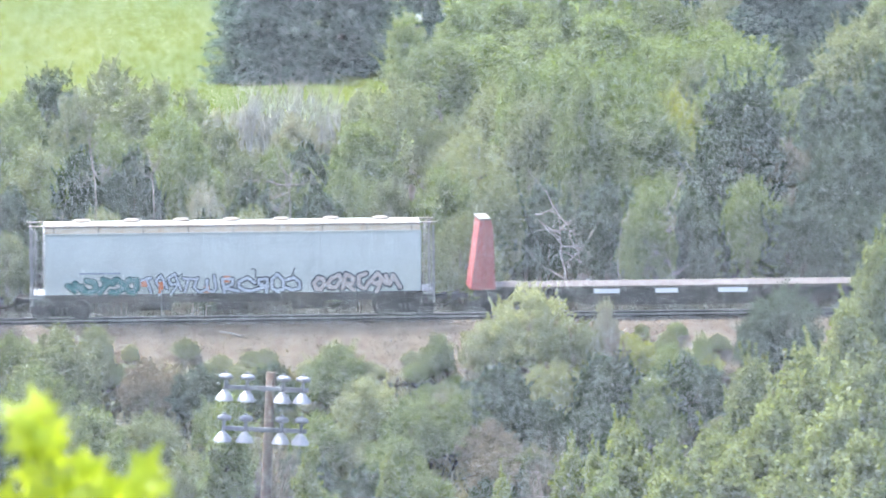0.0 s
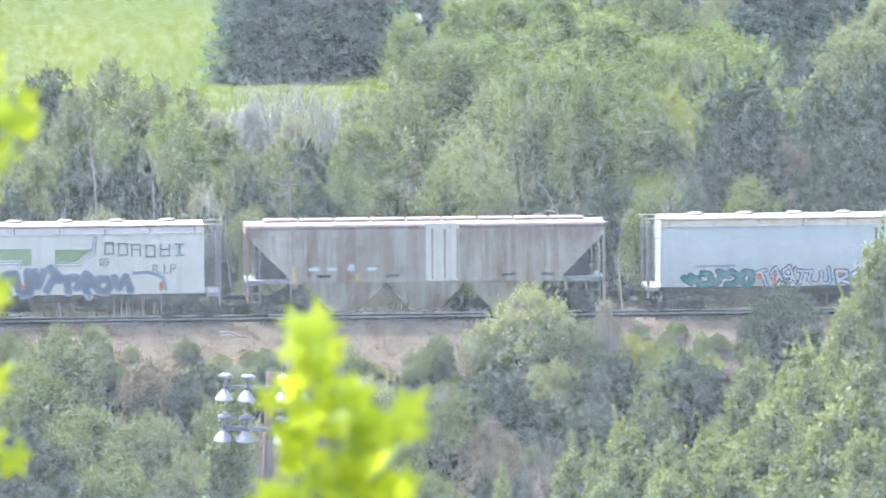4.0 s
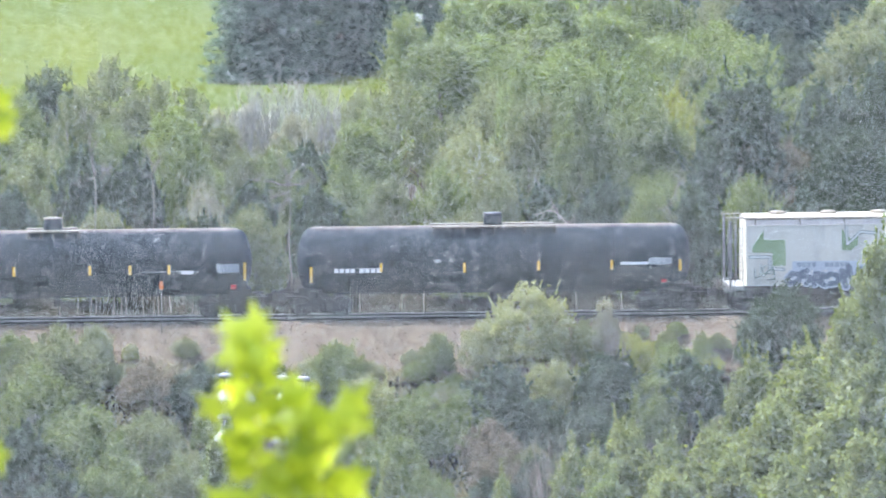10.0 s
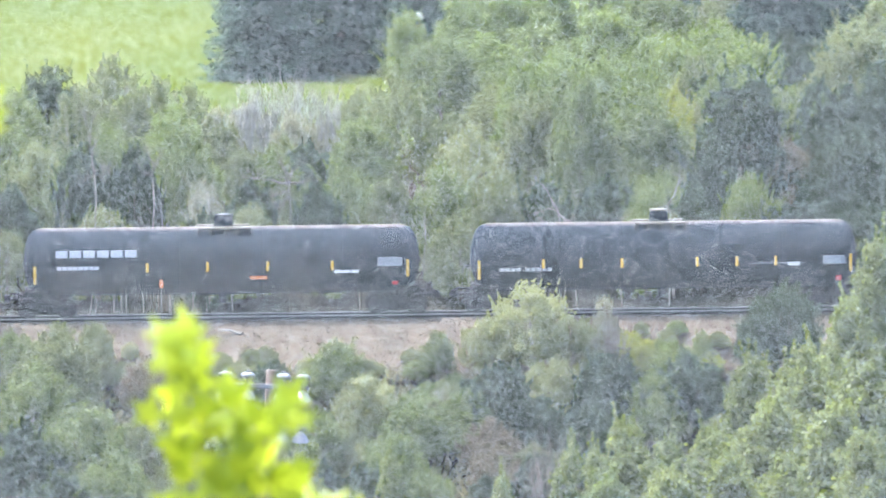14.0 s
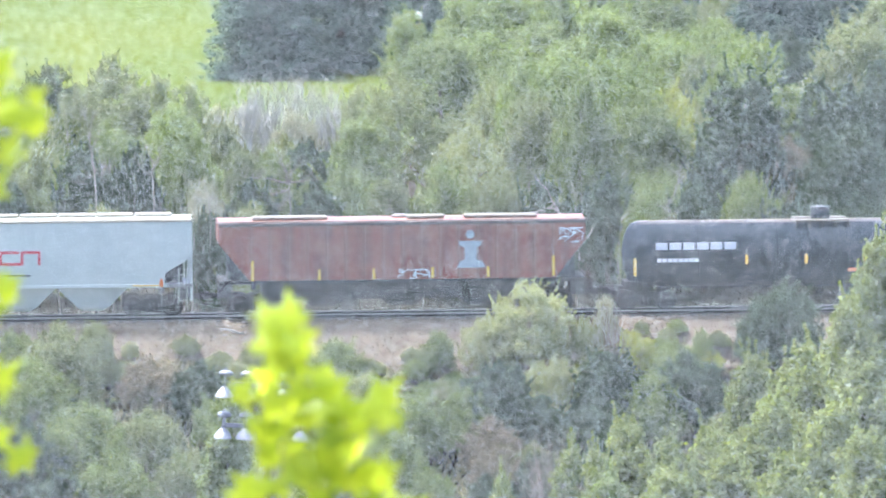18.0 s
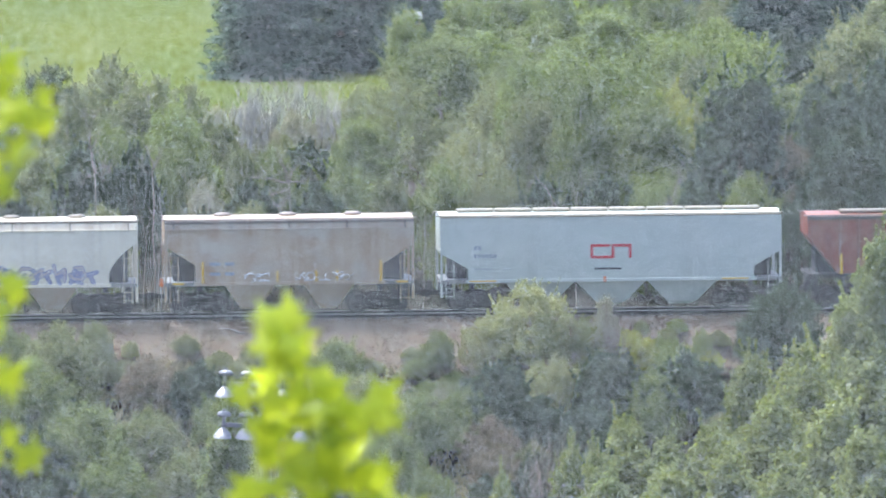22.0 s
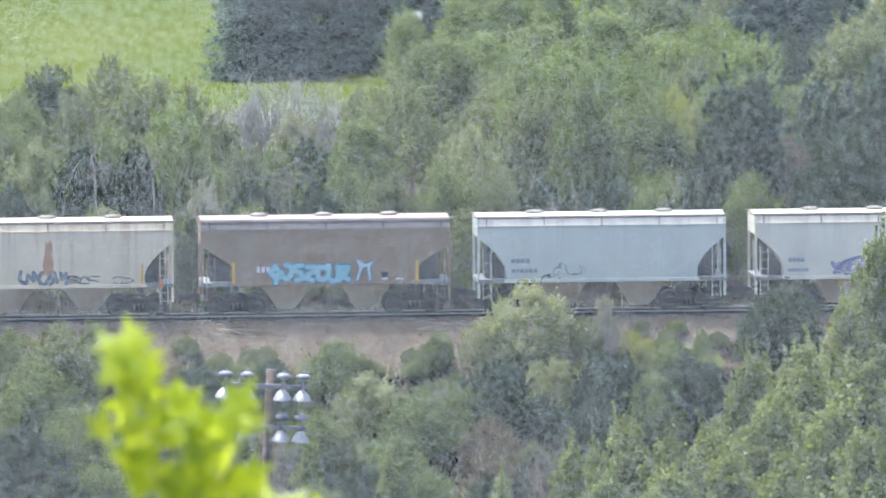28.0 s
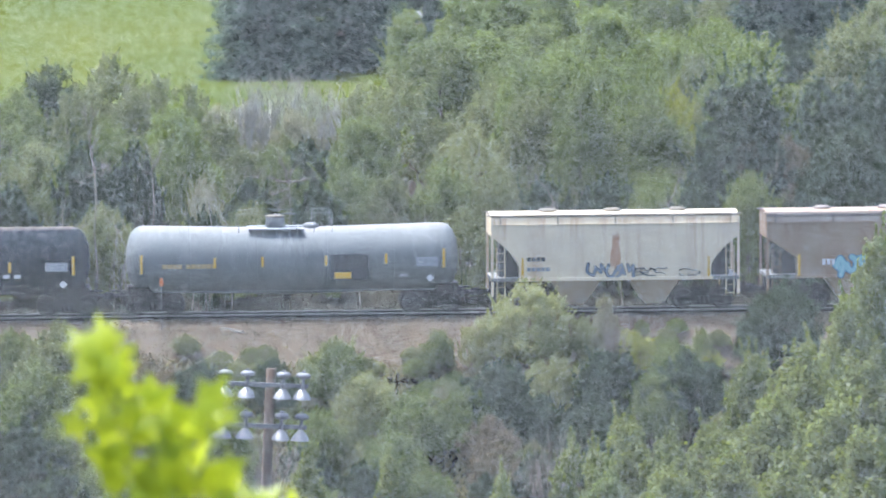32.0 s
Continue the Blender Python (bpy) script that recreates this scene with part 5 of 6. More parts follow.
# one winding band: a plain shape
bm = ribbon([(-.12, 3.01), (-.88, 3.01), (-.88, 2.49), (.08, 2.49), (.08, 3.01), (.85, 3.01), (.85, 2.49)], .13, y - .01, y + .05)
part("company_mark", bm, RED, c, "large red company mark")
bars(c, GREY, -6.2, 2.85, [.14, .14], .2, yo(2.9))
bars(c, GREY, -6.2, 2.5, [.13, .13, .13, .13, .13, .13], .18, yo(2.6))
bars(c, GREY, -6.2, 1.98, [.35, .4], .05, yo(2.0))
bars(c, GREY, -4.9, 1.98, [.4], .05, yo(2.0))
bars(c, BLACK, -.75, 1.92, [1.2], .1, yo(1.95))
for x in (-5.8, 5.6):
    plate(c, "sill_strip", YELLOW, x, 1.46, 1.2, .06, -b[0] - .02)
plate(c, "sill_strip", ORANGE, -.3, 1.5, .12, .25, -b[0] - .02)
SPOT[c] = -142.55


def two_bay(label, paint, power, **k):
    return hopper("two_bay_hopper_wagon", label, paint, k.pop("L", 11.2), zs=1.50, eave=4.28, slope=k.pop("slope", 1.3), slope_top=k.pop("slope_top", 3.42), power=power, hatches=3, bay_len=2.3, bay_gap=3.55, step=k.pop("step", 1.9),
                  chamfer=k.pop("chamfer", .34), inset=k.pop("inset", .085), bays=2, bay_bottom=.40, bogie_in=1.6, **k)


# weathered grey
c, b = two_bay("weathered grey two-bay hopper wagon with brown streaks", "taupe", 1.0, top_paint=enamel("tan top sheet", (.52, .43, .31), streak=(.40, .29, .2), streak_amount=.4), chord=True, chamfer=.36, inset=.03, bulge=0, slope=1.4, slope_top=3.2, step=2.3, roof=enamel("pale tan roof", (.22, .185, .145), streak=(.2, .13, .09), streak_amount=.3))
yo = lambda z: -b[0] - .012
for x in (-3.9, 4.1):
    plate(c, "reflector", YELLOW, x, 2.0, .1, .95, yo(2), "yellow edge strip")
for x in (-.55, 1.2, 2.15):
    plate(c, "reflector", YELLOW, x, 1.8, .09, .5, yo(2), "yellow reflective strip")
for x in (-5.0, 5.05):
    plate(c, "sill_strip", YELLOW, x, 1.5, .5, .09, -b[0] - .01)
bars(c, GREY, -3.6, 2.3, [.5, -.1, .45], .16, yo(2))
bars(c, GREY, -3.6, 1.85, [.5, -.1, .45], .16, yo(2))
scrawl(c, 31, -2.0, -.9, 1.6, 1.95, 9, WHITE, yo)
scrawl(c, 32, .3, 2.9, 1.6, 1.95, 12, WHITE, yo)
SPOT[c] = -157.05

# white with purple graffiti
c, b = two_bay("white two-bay hopper wagon with purple-blue graffiti", "bone", .62, bulge=.03, top_paint=enamel("yellowed white top sheet", (.90, .80, .57), streak=(.62, .50, .34), streak_amount=.3), bay_paint=PAINT["taupe"])
yo = lambda z: side_y(b, 0, z)
tag_letters(c, 41, -2.1, 3.9, 1.55, 2.1, 9, PURPLE, PURPLE_DARK, yo, .3)
tag_letters(c, 42, -1.6, 3.4, 1.65, 2.25, 6, LILAC, PURPLE_DARK, yo, .2)
part("graffiti_outline", ribbon([(-2.0, 1.7), (-1.6, 2.15), (-.9, 2.38), (-.2, 2.2), (.1, 1.85)], .16, yo(2) - .02, yo(2) + .03), PURPLE_DARK, c)
bars(c, GREY, -4.1, 2.2, [.15, .15, .15, .15], .17, yo(2.3))
bars(c, GREY, -4.1, 1.75, [.15, .15, .15, .15, .15], .15, yo(1.9))
SPOT[c] = -169.47

# white-blue with running animal emblem left as a worn shape
c, b = two_bay("white-blue two-bay hopper wagon with small grey lettering", "white_blue", .6, bulge=.03, top_paint=enamel("chalky white top sheet", (.88, .80, .62), streak=(.62, .54, .42), streak_amount=.3), bay_paint=PAINT["taupe"])
yo = lambda z: side_y(b, 0, z)
bars(c, GREY, -4.1, 2.28, [.17, .17, .17, .17], .2, yo(2.4))
bars(c, GREY, -4.1, 1.85, [.16, .16, .16, .16, .16, .16], .17, yo(1.9))
scrawl(c, 51, -2.2, -.8, 1.75, 2.25, 6, BLUE_GREY, yo)
scrawl(c, 53, -2.9, -2.3, 1.62, 1.75, 3, BLACK, yo)
SPOT[c] = -182.0

# brownish grey with bright blue graffiti
c, b = two_bay("brownish grey two-bay hopper wagon with bright blue graffiti", "mud_grey", 1.0, top_paint=enamel("pinkish grey top sheet", (.56, .45, .34), streak=(.42, .31, .23), streak_amount=.3), chord=True, chamfer=.36, inset=.03, bulge=0, slope=1.4, slope_top=3.2, step=2.3, roof=enamel("pale pinkish roof", (.23, .185, .15)), bay_paint=PAINT["taupe"])
yo = lambda z: -b[0] - .012
tag_letters(c, 66, -2.5, 1.15, 1.58, 2.3, 7, BLUE_P, DEEP_BLUE, yo, .62, .66)
tag_letters(c, 62, 1.35, 2.15, 1.58, 2.35, 2, SILVER_P, DEEP_BLUE, yo, .55, .55)
bars(c, WHITE, -3.1, 2.0, [.15, .15, .15], .26, yo(2))
bars(c, BLACK, 2.5, 1.75, [.3], .2, yo(2))
bars(c, WHITE, 2.5, 1.62, [.3, -.3, .35], .07, yo(2))
for x in (-4.15, 4.1):
    plate(c, "reflector", YELLOW, x, 2.0, .12, .95, yo(2), "yellow edge strip")
SPOT[c] = -194.45

# cream with rust
c, b = two_bay("cream two-bay hopper wagon with rust stains and scrawled graffiti", "cream", .62, bulge=.03, top_paint=enamel("pale cream top sheet", (.90, .76, .48), streak=(.62, .42, .24), streak_amount=.35), bay_paint=PAINT["taupe"])
yo = lambda z: side_y(b, 0, z)
RUST = enamel("rust stain", (.62, .36, .19), vary=.2, patch=(.74, .52, .32))
part("rust_patch", fix(slab(bmesh.new(), [(-.22, 1.95), (-.1, 2.05), (-.03, 1.9), (.06, 2.1), (.2, 1.98), (.24, 2.5), (.16, 2.9), (.2, 3.3), (.08, 3.62), (-.02, 3.4), (-.12, 3.58), (-.15, 3.0), (-.26, 2.5)], -b[0] - .006, -1.4)), RUST, c, "brown rust run")
tag_letters(c, 71, -1.3, .9, 1.56, 2.1, 5, BLUE_GREY, BLACK, yo)
scrawl(c, 72, .8, 3.8, 1.6, 1.95, 14, BLACK, yo, .06)
bars(c, BLACK, -4.0, 2.3, [.17, .17, .17, .17], .18, yo(2.4))
bars(c, GREY, -4.0, 1.85, [.17, .17, .17, .17, .17], .17, yo(1.9))
for x in (-4.2, 4.2):
    plate(c, "reflector", YELLOW, x, 2.0, .10, .9, yo(1.8), "faded yellow edge strip")
SPOT[c] = -206.9

# blue-grey sloping tank
c, (R, zc) = tank("tank_wagon", "blue-grey tank wagon dipping towards its middle, with yellow reflectors", "tank_blue", 15.0, dome=-.75, dome_w=2.5, sag=.16, rails=True, bogie_in=1.3)
stripes(c, [(-6.85, 2.35, .85), (-3.55, 2.4, .45), (-1.4, 2.42, .45), (1.45, 2.45, .45), (4.15, 2.5, .45), (6.75, 2.5, .85)], ty)
plate(c, "dark_panel", BLACK, 2.5, 2.15, 1.7, 1.15, ty(2.45) - .04, "dark square repainted panel")
plate(c, "inspection_panel", YELLOW, 2.2, 1.78, .75, .28, ty(2.45) - .055)
bars(c, enamel("ochre lettering", (.55, .40, .16)), -5.9, 2.15, [.18, .18, .18, .18, -.1, .18, .18, .18, .18, .18, .18], .2, ty(2.2))
plate(c, "placard_panel", GREY, 6.0, 2.35, 1.0, .42, ty(2.4))
plate(c, "label_plate", GREY, 4.95, 1.8, .36, .26, ty(1.8))
d = plate(c, "warning_diamond", WHITE, 0, 0, .26, .26, 0, "white diamond placard")
d.matrix_basis = pose(6.15, ty(1.72) - .03, 1.6, 0, 45, 0)
SPOT[c] = -221.4

# last black tank
c, (R, zc) = black_tank("dirty black tank wagon with yellow reflectors", 16.5, 0, dome_w=2.4)
stripes(c, [(-7.9, 2.2, .8), (-3, 2.3, .45), (1, 2.3, .45), (4.6, 2.3, .45), (7.45, 2.35, .85)], ty)
plate(c, "placard_panel", GREY, 6.7, 2.3, 1.0, .4, ty(2.4))
bars(c, WHITE, 4.3, 1.8, [.3, -.1, .3], .2, ty(1.9))
d = plate(c, "warning_diamond", WHITE, 0, 0, .26, .26, 0, "white diamond placard")
d.matrix_basis = pose(7.0, ty(1.65) - .03, 1.5, 0, 45, 0)
SPOT[c] = -238.75

# ---- trackside and valley ----
WOOD = surface("weathered pole wood", (.060, .038, .023), .9, scale=2, bump=.35)
GALV = surface("galvanised steel", (.15, .155, .16), .6, .35, scale=5, bump=.05)
SHINY = surface("spun aluminium reflector", (.25, .25, .245), .45, .4, vary=.04, scale=6, bump=0)


def flood_pole():
    y = 230.0
    x, top = (478 - 784) / 14960 * y, 12.75
    z0 = ground_z(x - .1, y)
    pole = new("floodlight_pole")
    pole.matrix_basis = pose(x, y, top, 0, 2.4, 0)
    tagged(pole, "tall brown wooden pole carrying two rows of floodlights", "floodlight pole")
    h = top - z0 + .6
    part("pole", tube(bmesh.new(), [(0, 0, -h), (0, 0, -h / 2), (0, 0, .02)], [.2, .17, .135], 12), WOOD, pole)
    px = 230 / 14960
    for row, z in ((0, -.42), (1, -1.55)):
        part("crossarm", box(bmesh.new(), -1.25, 1.05, -.22, -.13, z - .06, z + .06, .01), GALV, pole)
        for k, dx in enumerate((-1.22, -.62, .36, .90)):
            lamp = part("ballast_box", fix(floodlight_box(dx, z)), GALV, pole, "pale rounded ballast housing")
            part("neck", tube(bmesh.new(), [(dx, -.28, z + .22), (dx - .02, -.28, z - .1)], [.045, .05], 8), GALV, lamp)
            part("reflector", floodlight_bell(dx - .02, z), SHINY, lamp, "bright bell-shaped reflector")
            part("bracket", box(bmesh.new(), dx - .03, dx + .03, -.28, -.2, z - .05, z + .05), GALV, lamp)
    part("junction_box", box(bmesh.new(), -.22, -.14, -.24, -.12, -.50, -.36), GALV, pole)


def floodlight_box(dx, z):
    bm = bmesh.new()
    tube(bm, [(dx, -.28, z + .22), (dx, -.28, z + .25), (dx, -.28, z + .33), (dx, -.28, z + .38)], [.09, .20, .20, .11], 12)
    tube(bm, [(dx, -.28, z + .40), (dx, -.28, z + .44)], [.05, .05], 8)
    return bm


def floodlight_bell(dx, z):
    bm = bmesh.new()
    prof = [(-.06, .055), (-.11, .105), (-.19, .18), (-.29, .235), (-.35, .245)]
    n = 18
    rings = [[bm.verts.new((dx + r * math.cos(a * math.tau / n), -.28 + r * math.sin(a * math.tau / n) - (-.06 - h) * .25, z + h)) for a in range(n)] for h, r in prof]
    for p, q in zip(rings, rings[1:]):
        for k in range(n):
            bm.faces.new((p[k], p[(k + 1) % n], q[(k + 1) % n], q[k])).smooth = True
    bm.faces.new(rings[0])
    return fix(bm)


flood_pole()


def marker():
    m = TRACK @ pose(-12.8, -2.55, 0)
    root = new("trackside_marker")
    root.matrix_basis = m
    tagged(root, "orange trackside marker on a thin metal post in the gravel", "marker post")
    part("post", tube(bmesh.new(), [(0, 0, -.5), (0, 0, 1.55)], [.022, .022], 6), GALV, root)
    part("marker_plate", slab(bmesh.new(), [(-.07, 1.48), (.07, 1.48), (.10, 1.62), (.06, 1.85), (-.06, 1.85), (-.10, 1.62)], -.03, -.005), ORANGE, root)


marker()


def dead_branch():
    bm = bmesh.new()
    tube(bm, [(-.85, 0, .05), (-.4, -.05, .10), (.1, 0, .05), (.55, .02, .10), (.95, -.1, .02)], [.03, .045, .05, .04, .02], 6)
    tube(bm, [(.1, 0, .05), (.3, -.2, .12)], [.025, .01], 5)
    b = part("fallen_branch", bm, PALE_BARK)
    b.matrix_basis = TRACK @ pose(-9.4, -2.52, -.66, -42, 12, 0)
    tagged(b, "dry fallen branch lying on the stone shoulder", "branch")


dead_branch()


def far_lamp():
    y = 452.0
    x, top = (742 - 784) / 14960 * y, 9.05
    z0 = ground_z(x, y)
    root = new("street_lamp")
    root.matrix_basis = pose(x, y, z0)
    tagged(root, "grey lamp post with a white lamp head among the trees", "street lamp")
    h = top - z0
    part("post", tube(bmesh.new(), [(0, 0, -.3), (0, 0, h)], [.09, .06], 8), BARK, root)
    part("arm", tube(bmesh.new(), [(0, 0, h - .35), (-.5, 0, h - .45), (-1.1, 0, h - .55)], [.06, .1, .04], 6), BARK, root)
    part("lamp_head", box(bmesh.new(), -.17, .17, -.15, .15, h - .05, h + .32, .04), WHITE, root)


far_lamp()


def dead_tree(x, y, top, spread, seed):
    z = ground_z(x, y)
    h = top - z
    rng = random.Random(seed)
    root = new("dead_tree")
    root.location = (x, y, z)
    tagged(root, "bare pale dead tree with crooked branches behind the track", "dead tree", "dead trees")
    pts = [Vector((0, 0, -.1))]
    for k in range(1, 7):
        pts.append(Vector((pts[-1].x + rng.uniform(-.22, .22), pts[-1].y + rng.uniform(-.15, .15), h * k / 6)))
    part("trunk", tube(bmesh.new(), pts, [.075, .068, .058, .048, .036, .024, .008], 7), DRY_WOOD, root)
    for k in range(12):
        i = rng.randrange(2, 7)
        p = pts[i].lerp(pts[i - 1], rng.random())
        a = rng.uniform(0, 6.28)
        ln = spread * rng.uniform(.5, 1.2)
        limb = [p]
        rise = rng.uniform(-.1, 1.1)
        bm = bmesh.new()
        for _ in range(4):
            a += rng.uniform(-.6, .6)
            rise += rng.uniform(-.45, .4)
            limb.append(limb[-1] + Vector((math.cos(a), math.sin(a) * .7, rise)) * ln / 4)
        tube(bm, limb, [.042, .034, .026, .018, .007], 5)
        for j in (1, 2, 2, 3, 3, 4):
            t = limb[j] + Vector((rng.uniform(-.5, .5), rng.uniform(-.3, .3), rng.uniform(-.15, .5)))
            tube(bm, [limb[j], t, t + Vector((rng.uniform(-.3, .3), 0, rng.uniform(-.1, .3)))], [.018, .013, .006], 4)
        part("limb", bm, DRY_WOOD, root)




GREY_WOOD = surface("grey-brown dead wood", (.19, .165, .135), .9, scale=3, bump=.2)


def forked_tree(x, y, crown, limbs, seed):
    """A bare trunk up to the height of its crown, and crooked limbs given sideways and upwards from there."""
    z = ground_z(x, y)
    rng = random.Random(seed)
    root = new("dead_tree")
    root.location = (x, y, z)
    tagged(root, "pale leafless tree with a forked crooked crown behind the track", "dead tree", "dead trees")
    h = crown - z
    part("trunk", tube(bmesh.new(), [(0, 0, -.1), (.12, .03, h * .35), (-.02, 0, h * .6), (.07, 0, h * .8), (0, 0, h)], [.045, .040, .036, .032, .028], 7), GREY_WOOD, root)
    for r, pts in limbs:
        line = [Vector((px, rng.uniform(-.15, .15), h + pz)) for px, pz in pts]
        bm = bmesh.new()
        fine = []
        for a, b in zip(line, line[1:]):
            fine += [a, a.lerp(b, .5) + Vector((rng.uniform(-.06, .06), 0, rng.uniform(-.06, .06)))]
        fine.append(line[-1])
        n = len(fine)
        tube(bm, fine, [.85 * r * (1 - .75 * k / (n - 1)) for k in range(n)], 6)
        for k in range(2 * n):
            p = fine[rng.randrange(1, n)]
            d = Vector((rng.uniform(-.45, .45), rng.uniform(-.2, .2), rng.uniform(-.05, .55)))
            tube(bm, [p, p + d * .6, p + d + Vector((rng.uniform(-.15, .15), 0, .1))], [.018, .013, .007], 4)
        part("limb", bm, GREY_WOOD, root)


forked_tree(-7.05, 385.6, 5.5, ((.06, ((0, 0), (-.1, .35), (-.4, .9), (-.5, 1.35))), (.05, ((0, 0), (.15, .5), (.65, .9))), (.06, ((0, 0), (-.7, .15), (-1.4, .2), (-2.0, .25))),
                               (.055, ((0, 0), (.6, .05), (1.3, .12))), (.045, ((0, -.3), (-.5, -.5), (-.9, -.6))), (.04, ((0, -.6), (-.35, -1.0), (-.45, -1.3)))), 4)
forked_tree(-15.95, 385.8, 5.9, ((.06, ((0, 0), (-.12, .8), (-.2, 1.3), (-.33, 2.2), (-.45, 2.9))), (.045, ((-.15, 1.15), (.1, 1.5), (.2, 1.8))), (.035, ((-.2, 1.4), (-.15, 2.3), (-.05, 2.8))),
                                (.045, ((0, .1), (.35, .25), (.65, .2), (.7, 0))), (.04, ((0, .1), (.2, -.1), (.35, -.4))), (.04, ((0, -.1), (-.4, -.2), (-.6, -.5)))), 8)
forked_tree(-13.3, 386, 5.7, ((.05, ((0, 0), (.05, .5), (-.15, 1.0), (-.25, 1.4))), (.035, ((0, .05), (-.35, .25), (-.6, .5))), (.03, ((0, .3), (.25, .8), (.3, 1.1)))), 9)
dead_tree(5.6, 393, 3.9, 2.0, 6)
dead_tree(10.8, 394, 4.2, 1.4, 9)


def slim_trunks():
    rng = random.Random(12)
    for x in (-17.6, -16.9, -16.3, -15.2, -14.8, -14.55, -13.8, -13.1, -12.5, -11.6, -10.9, -9.7, -2.0, -3.8, -.9, 6.2, 8.3, 10.4):
        y = 387.6 + rng.uniform(-.8, 1.0)
        z = ground_z(x, y)
        h = rng.uniform(4, 6)
        bm = bmesh.new()
        bend = [(rng.uniform(-.12, .12) * k, rng.uniform(-.1, .1) * k, -.1 + h * k / 4) for k in range(5)]
        tube(bm, bend, [.034, .030, .025, .018, .008], 6)
        for _ in range(9):
            q, a, ln = rng.randrange(2, 5), rng.uniform(0, 6.28), rng.uniform(.3, .9)
            p = Vector(bend[q]) + Vector((0, 0, -rng.random() * h * .2))
            tube(bm, [p, p + Vector((ln * .6 * math.cos(a), ln * .6 * math.sin(a), ln * .3)), p + Vector((ln * math.cos(a), ln * math.sin(a), ln))], [.016, .012, .005], 4)
        t = part("bare_aspen_tree", bm, DRY_WOOD)
        t.location = (x, y, z)
        tagged(t, "slim pale bare aspen tree standing behind the track", "tree", "bare aspens")


slim_trunks()
for x, y, top, wide in ((-8.6, 422, 8.0, 3.0), (-7.4, 423, 8.2, 2.4), (-6.0, 421, 8.0, 2.6), (-9.8, 420, 7.6, 2.2), (-4.9, 420, 7.4, 2.2)):
    bare_shrub(x, y, top, wide, "below the meadow", PALE_BARK)
for x, y, top, wide in ((6.5, 397, 3.2, 3.2), (7.6, 372.5, 1.2, 1.2), (13.6, 402, 6.0, 3.4), (19.5, 362, -.6, 4.0), (-7.5, 362, -3.2, 3.0), (4.5, 362, -3.5, 2.5)):
    bare_shrub(x, y, top, wide, "among the bushes", BARK)


def tufts(name, label, m, region, n, h0, h1, seed, category="grass", lay=.3):
    rng = np.random.default_rng(seed)
    x0, x1, y0, y1 = region
    x, y = rng.uniform(x0, x1, n), rng.uniform(y0, y1, n)
    z = np.array([footing(a, b) for a, b in zip(x, y)])
    h = rng.uniform(h0, h1, n)
    lean = rng.normal(size=(n, 2)) * lay * h[:, None]
    a = rng.uniform(0, math.tau, n)
    w = np.stack([np.cos(a), np.sin(a), 0 * a], 1) * (h * .10 + .02)[:, None]
    p = np.stack([x, y, z - .03], 1)
    tip = p + np.stack([lean[:, 0], lean[:, 1], h], 1)
    co = np.stack([p - w, p + w, tip], 1)
    me = bpy.data.meshes.new(name)
    me.from_pydata(co.reshape(-1, 3).tolist(), [], [(3 * i, 3 * i + 1, 3 * i + 2) for i in range(n)])
    me.materials.append(m)
    tagged(new(name, me), label, category, kind="stuff")


tufts("meadow_grass", "tall sunlit green meadow grass", GRASS, (-30, 4, 434, 510), 16000, .05, .16, 1, lay=2.2)
tufts("bank_weeds", "dry and green weeds along the foot of the gravel", WEED, (-26, 26, 366, 375.4), 34000, .12, .5, 2, "weeds", .6)
tufts("shoulder_weeds", "low green weeds creeping over the stones", WEED, (-26, 26, 374.2, 377.0), 5000, .05, .18, 6, "weeds", 1.6)
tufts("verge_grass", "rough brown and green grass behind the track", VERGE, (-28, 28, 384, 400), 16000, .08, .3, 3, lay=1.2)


STEM = surface("young green stem", (.16, .21, .04), .6, scale=6, bump=.05)


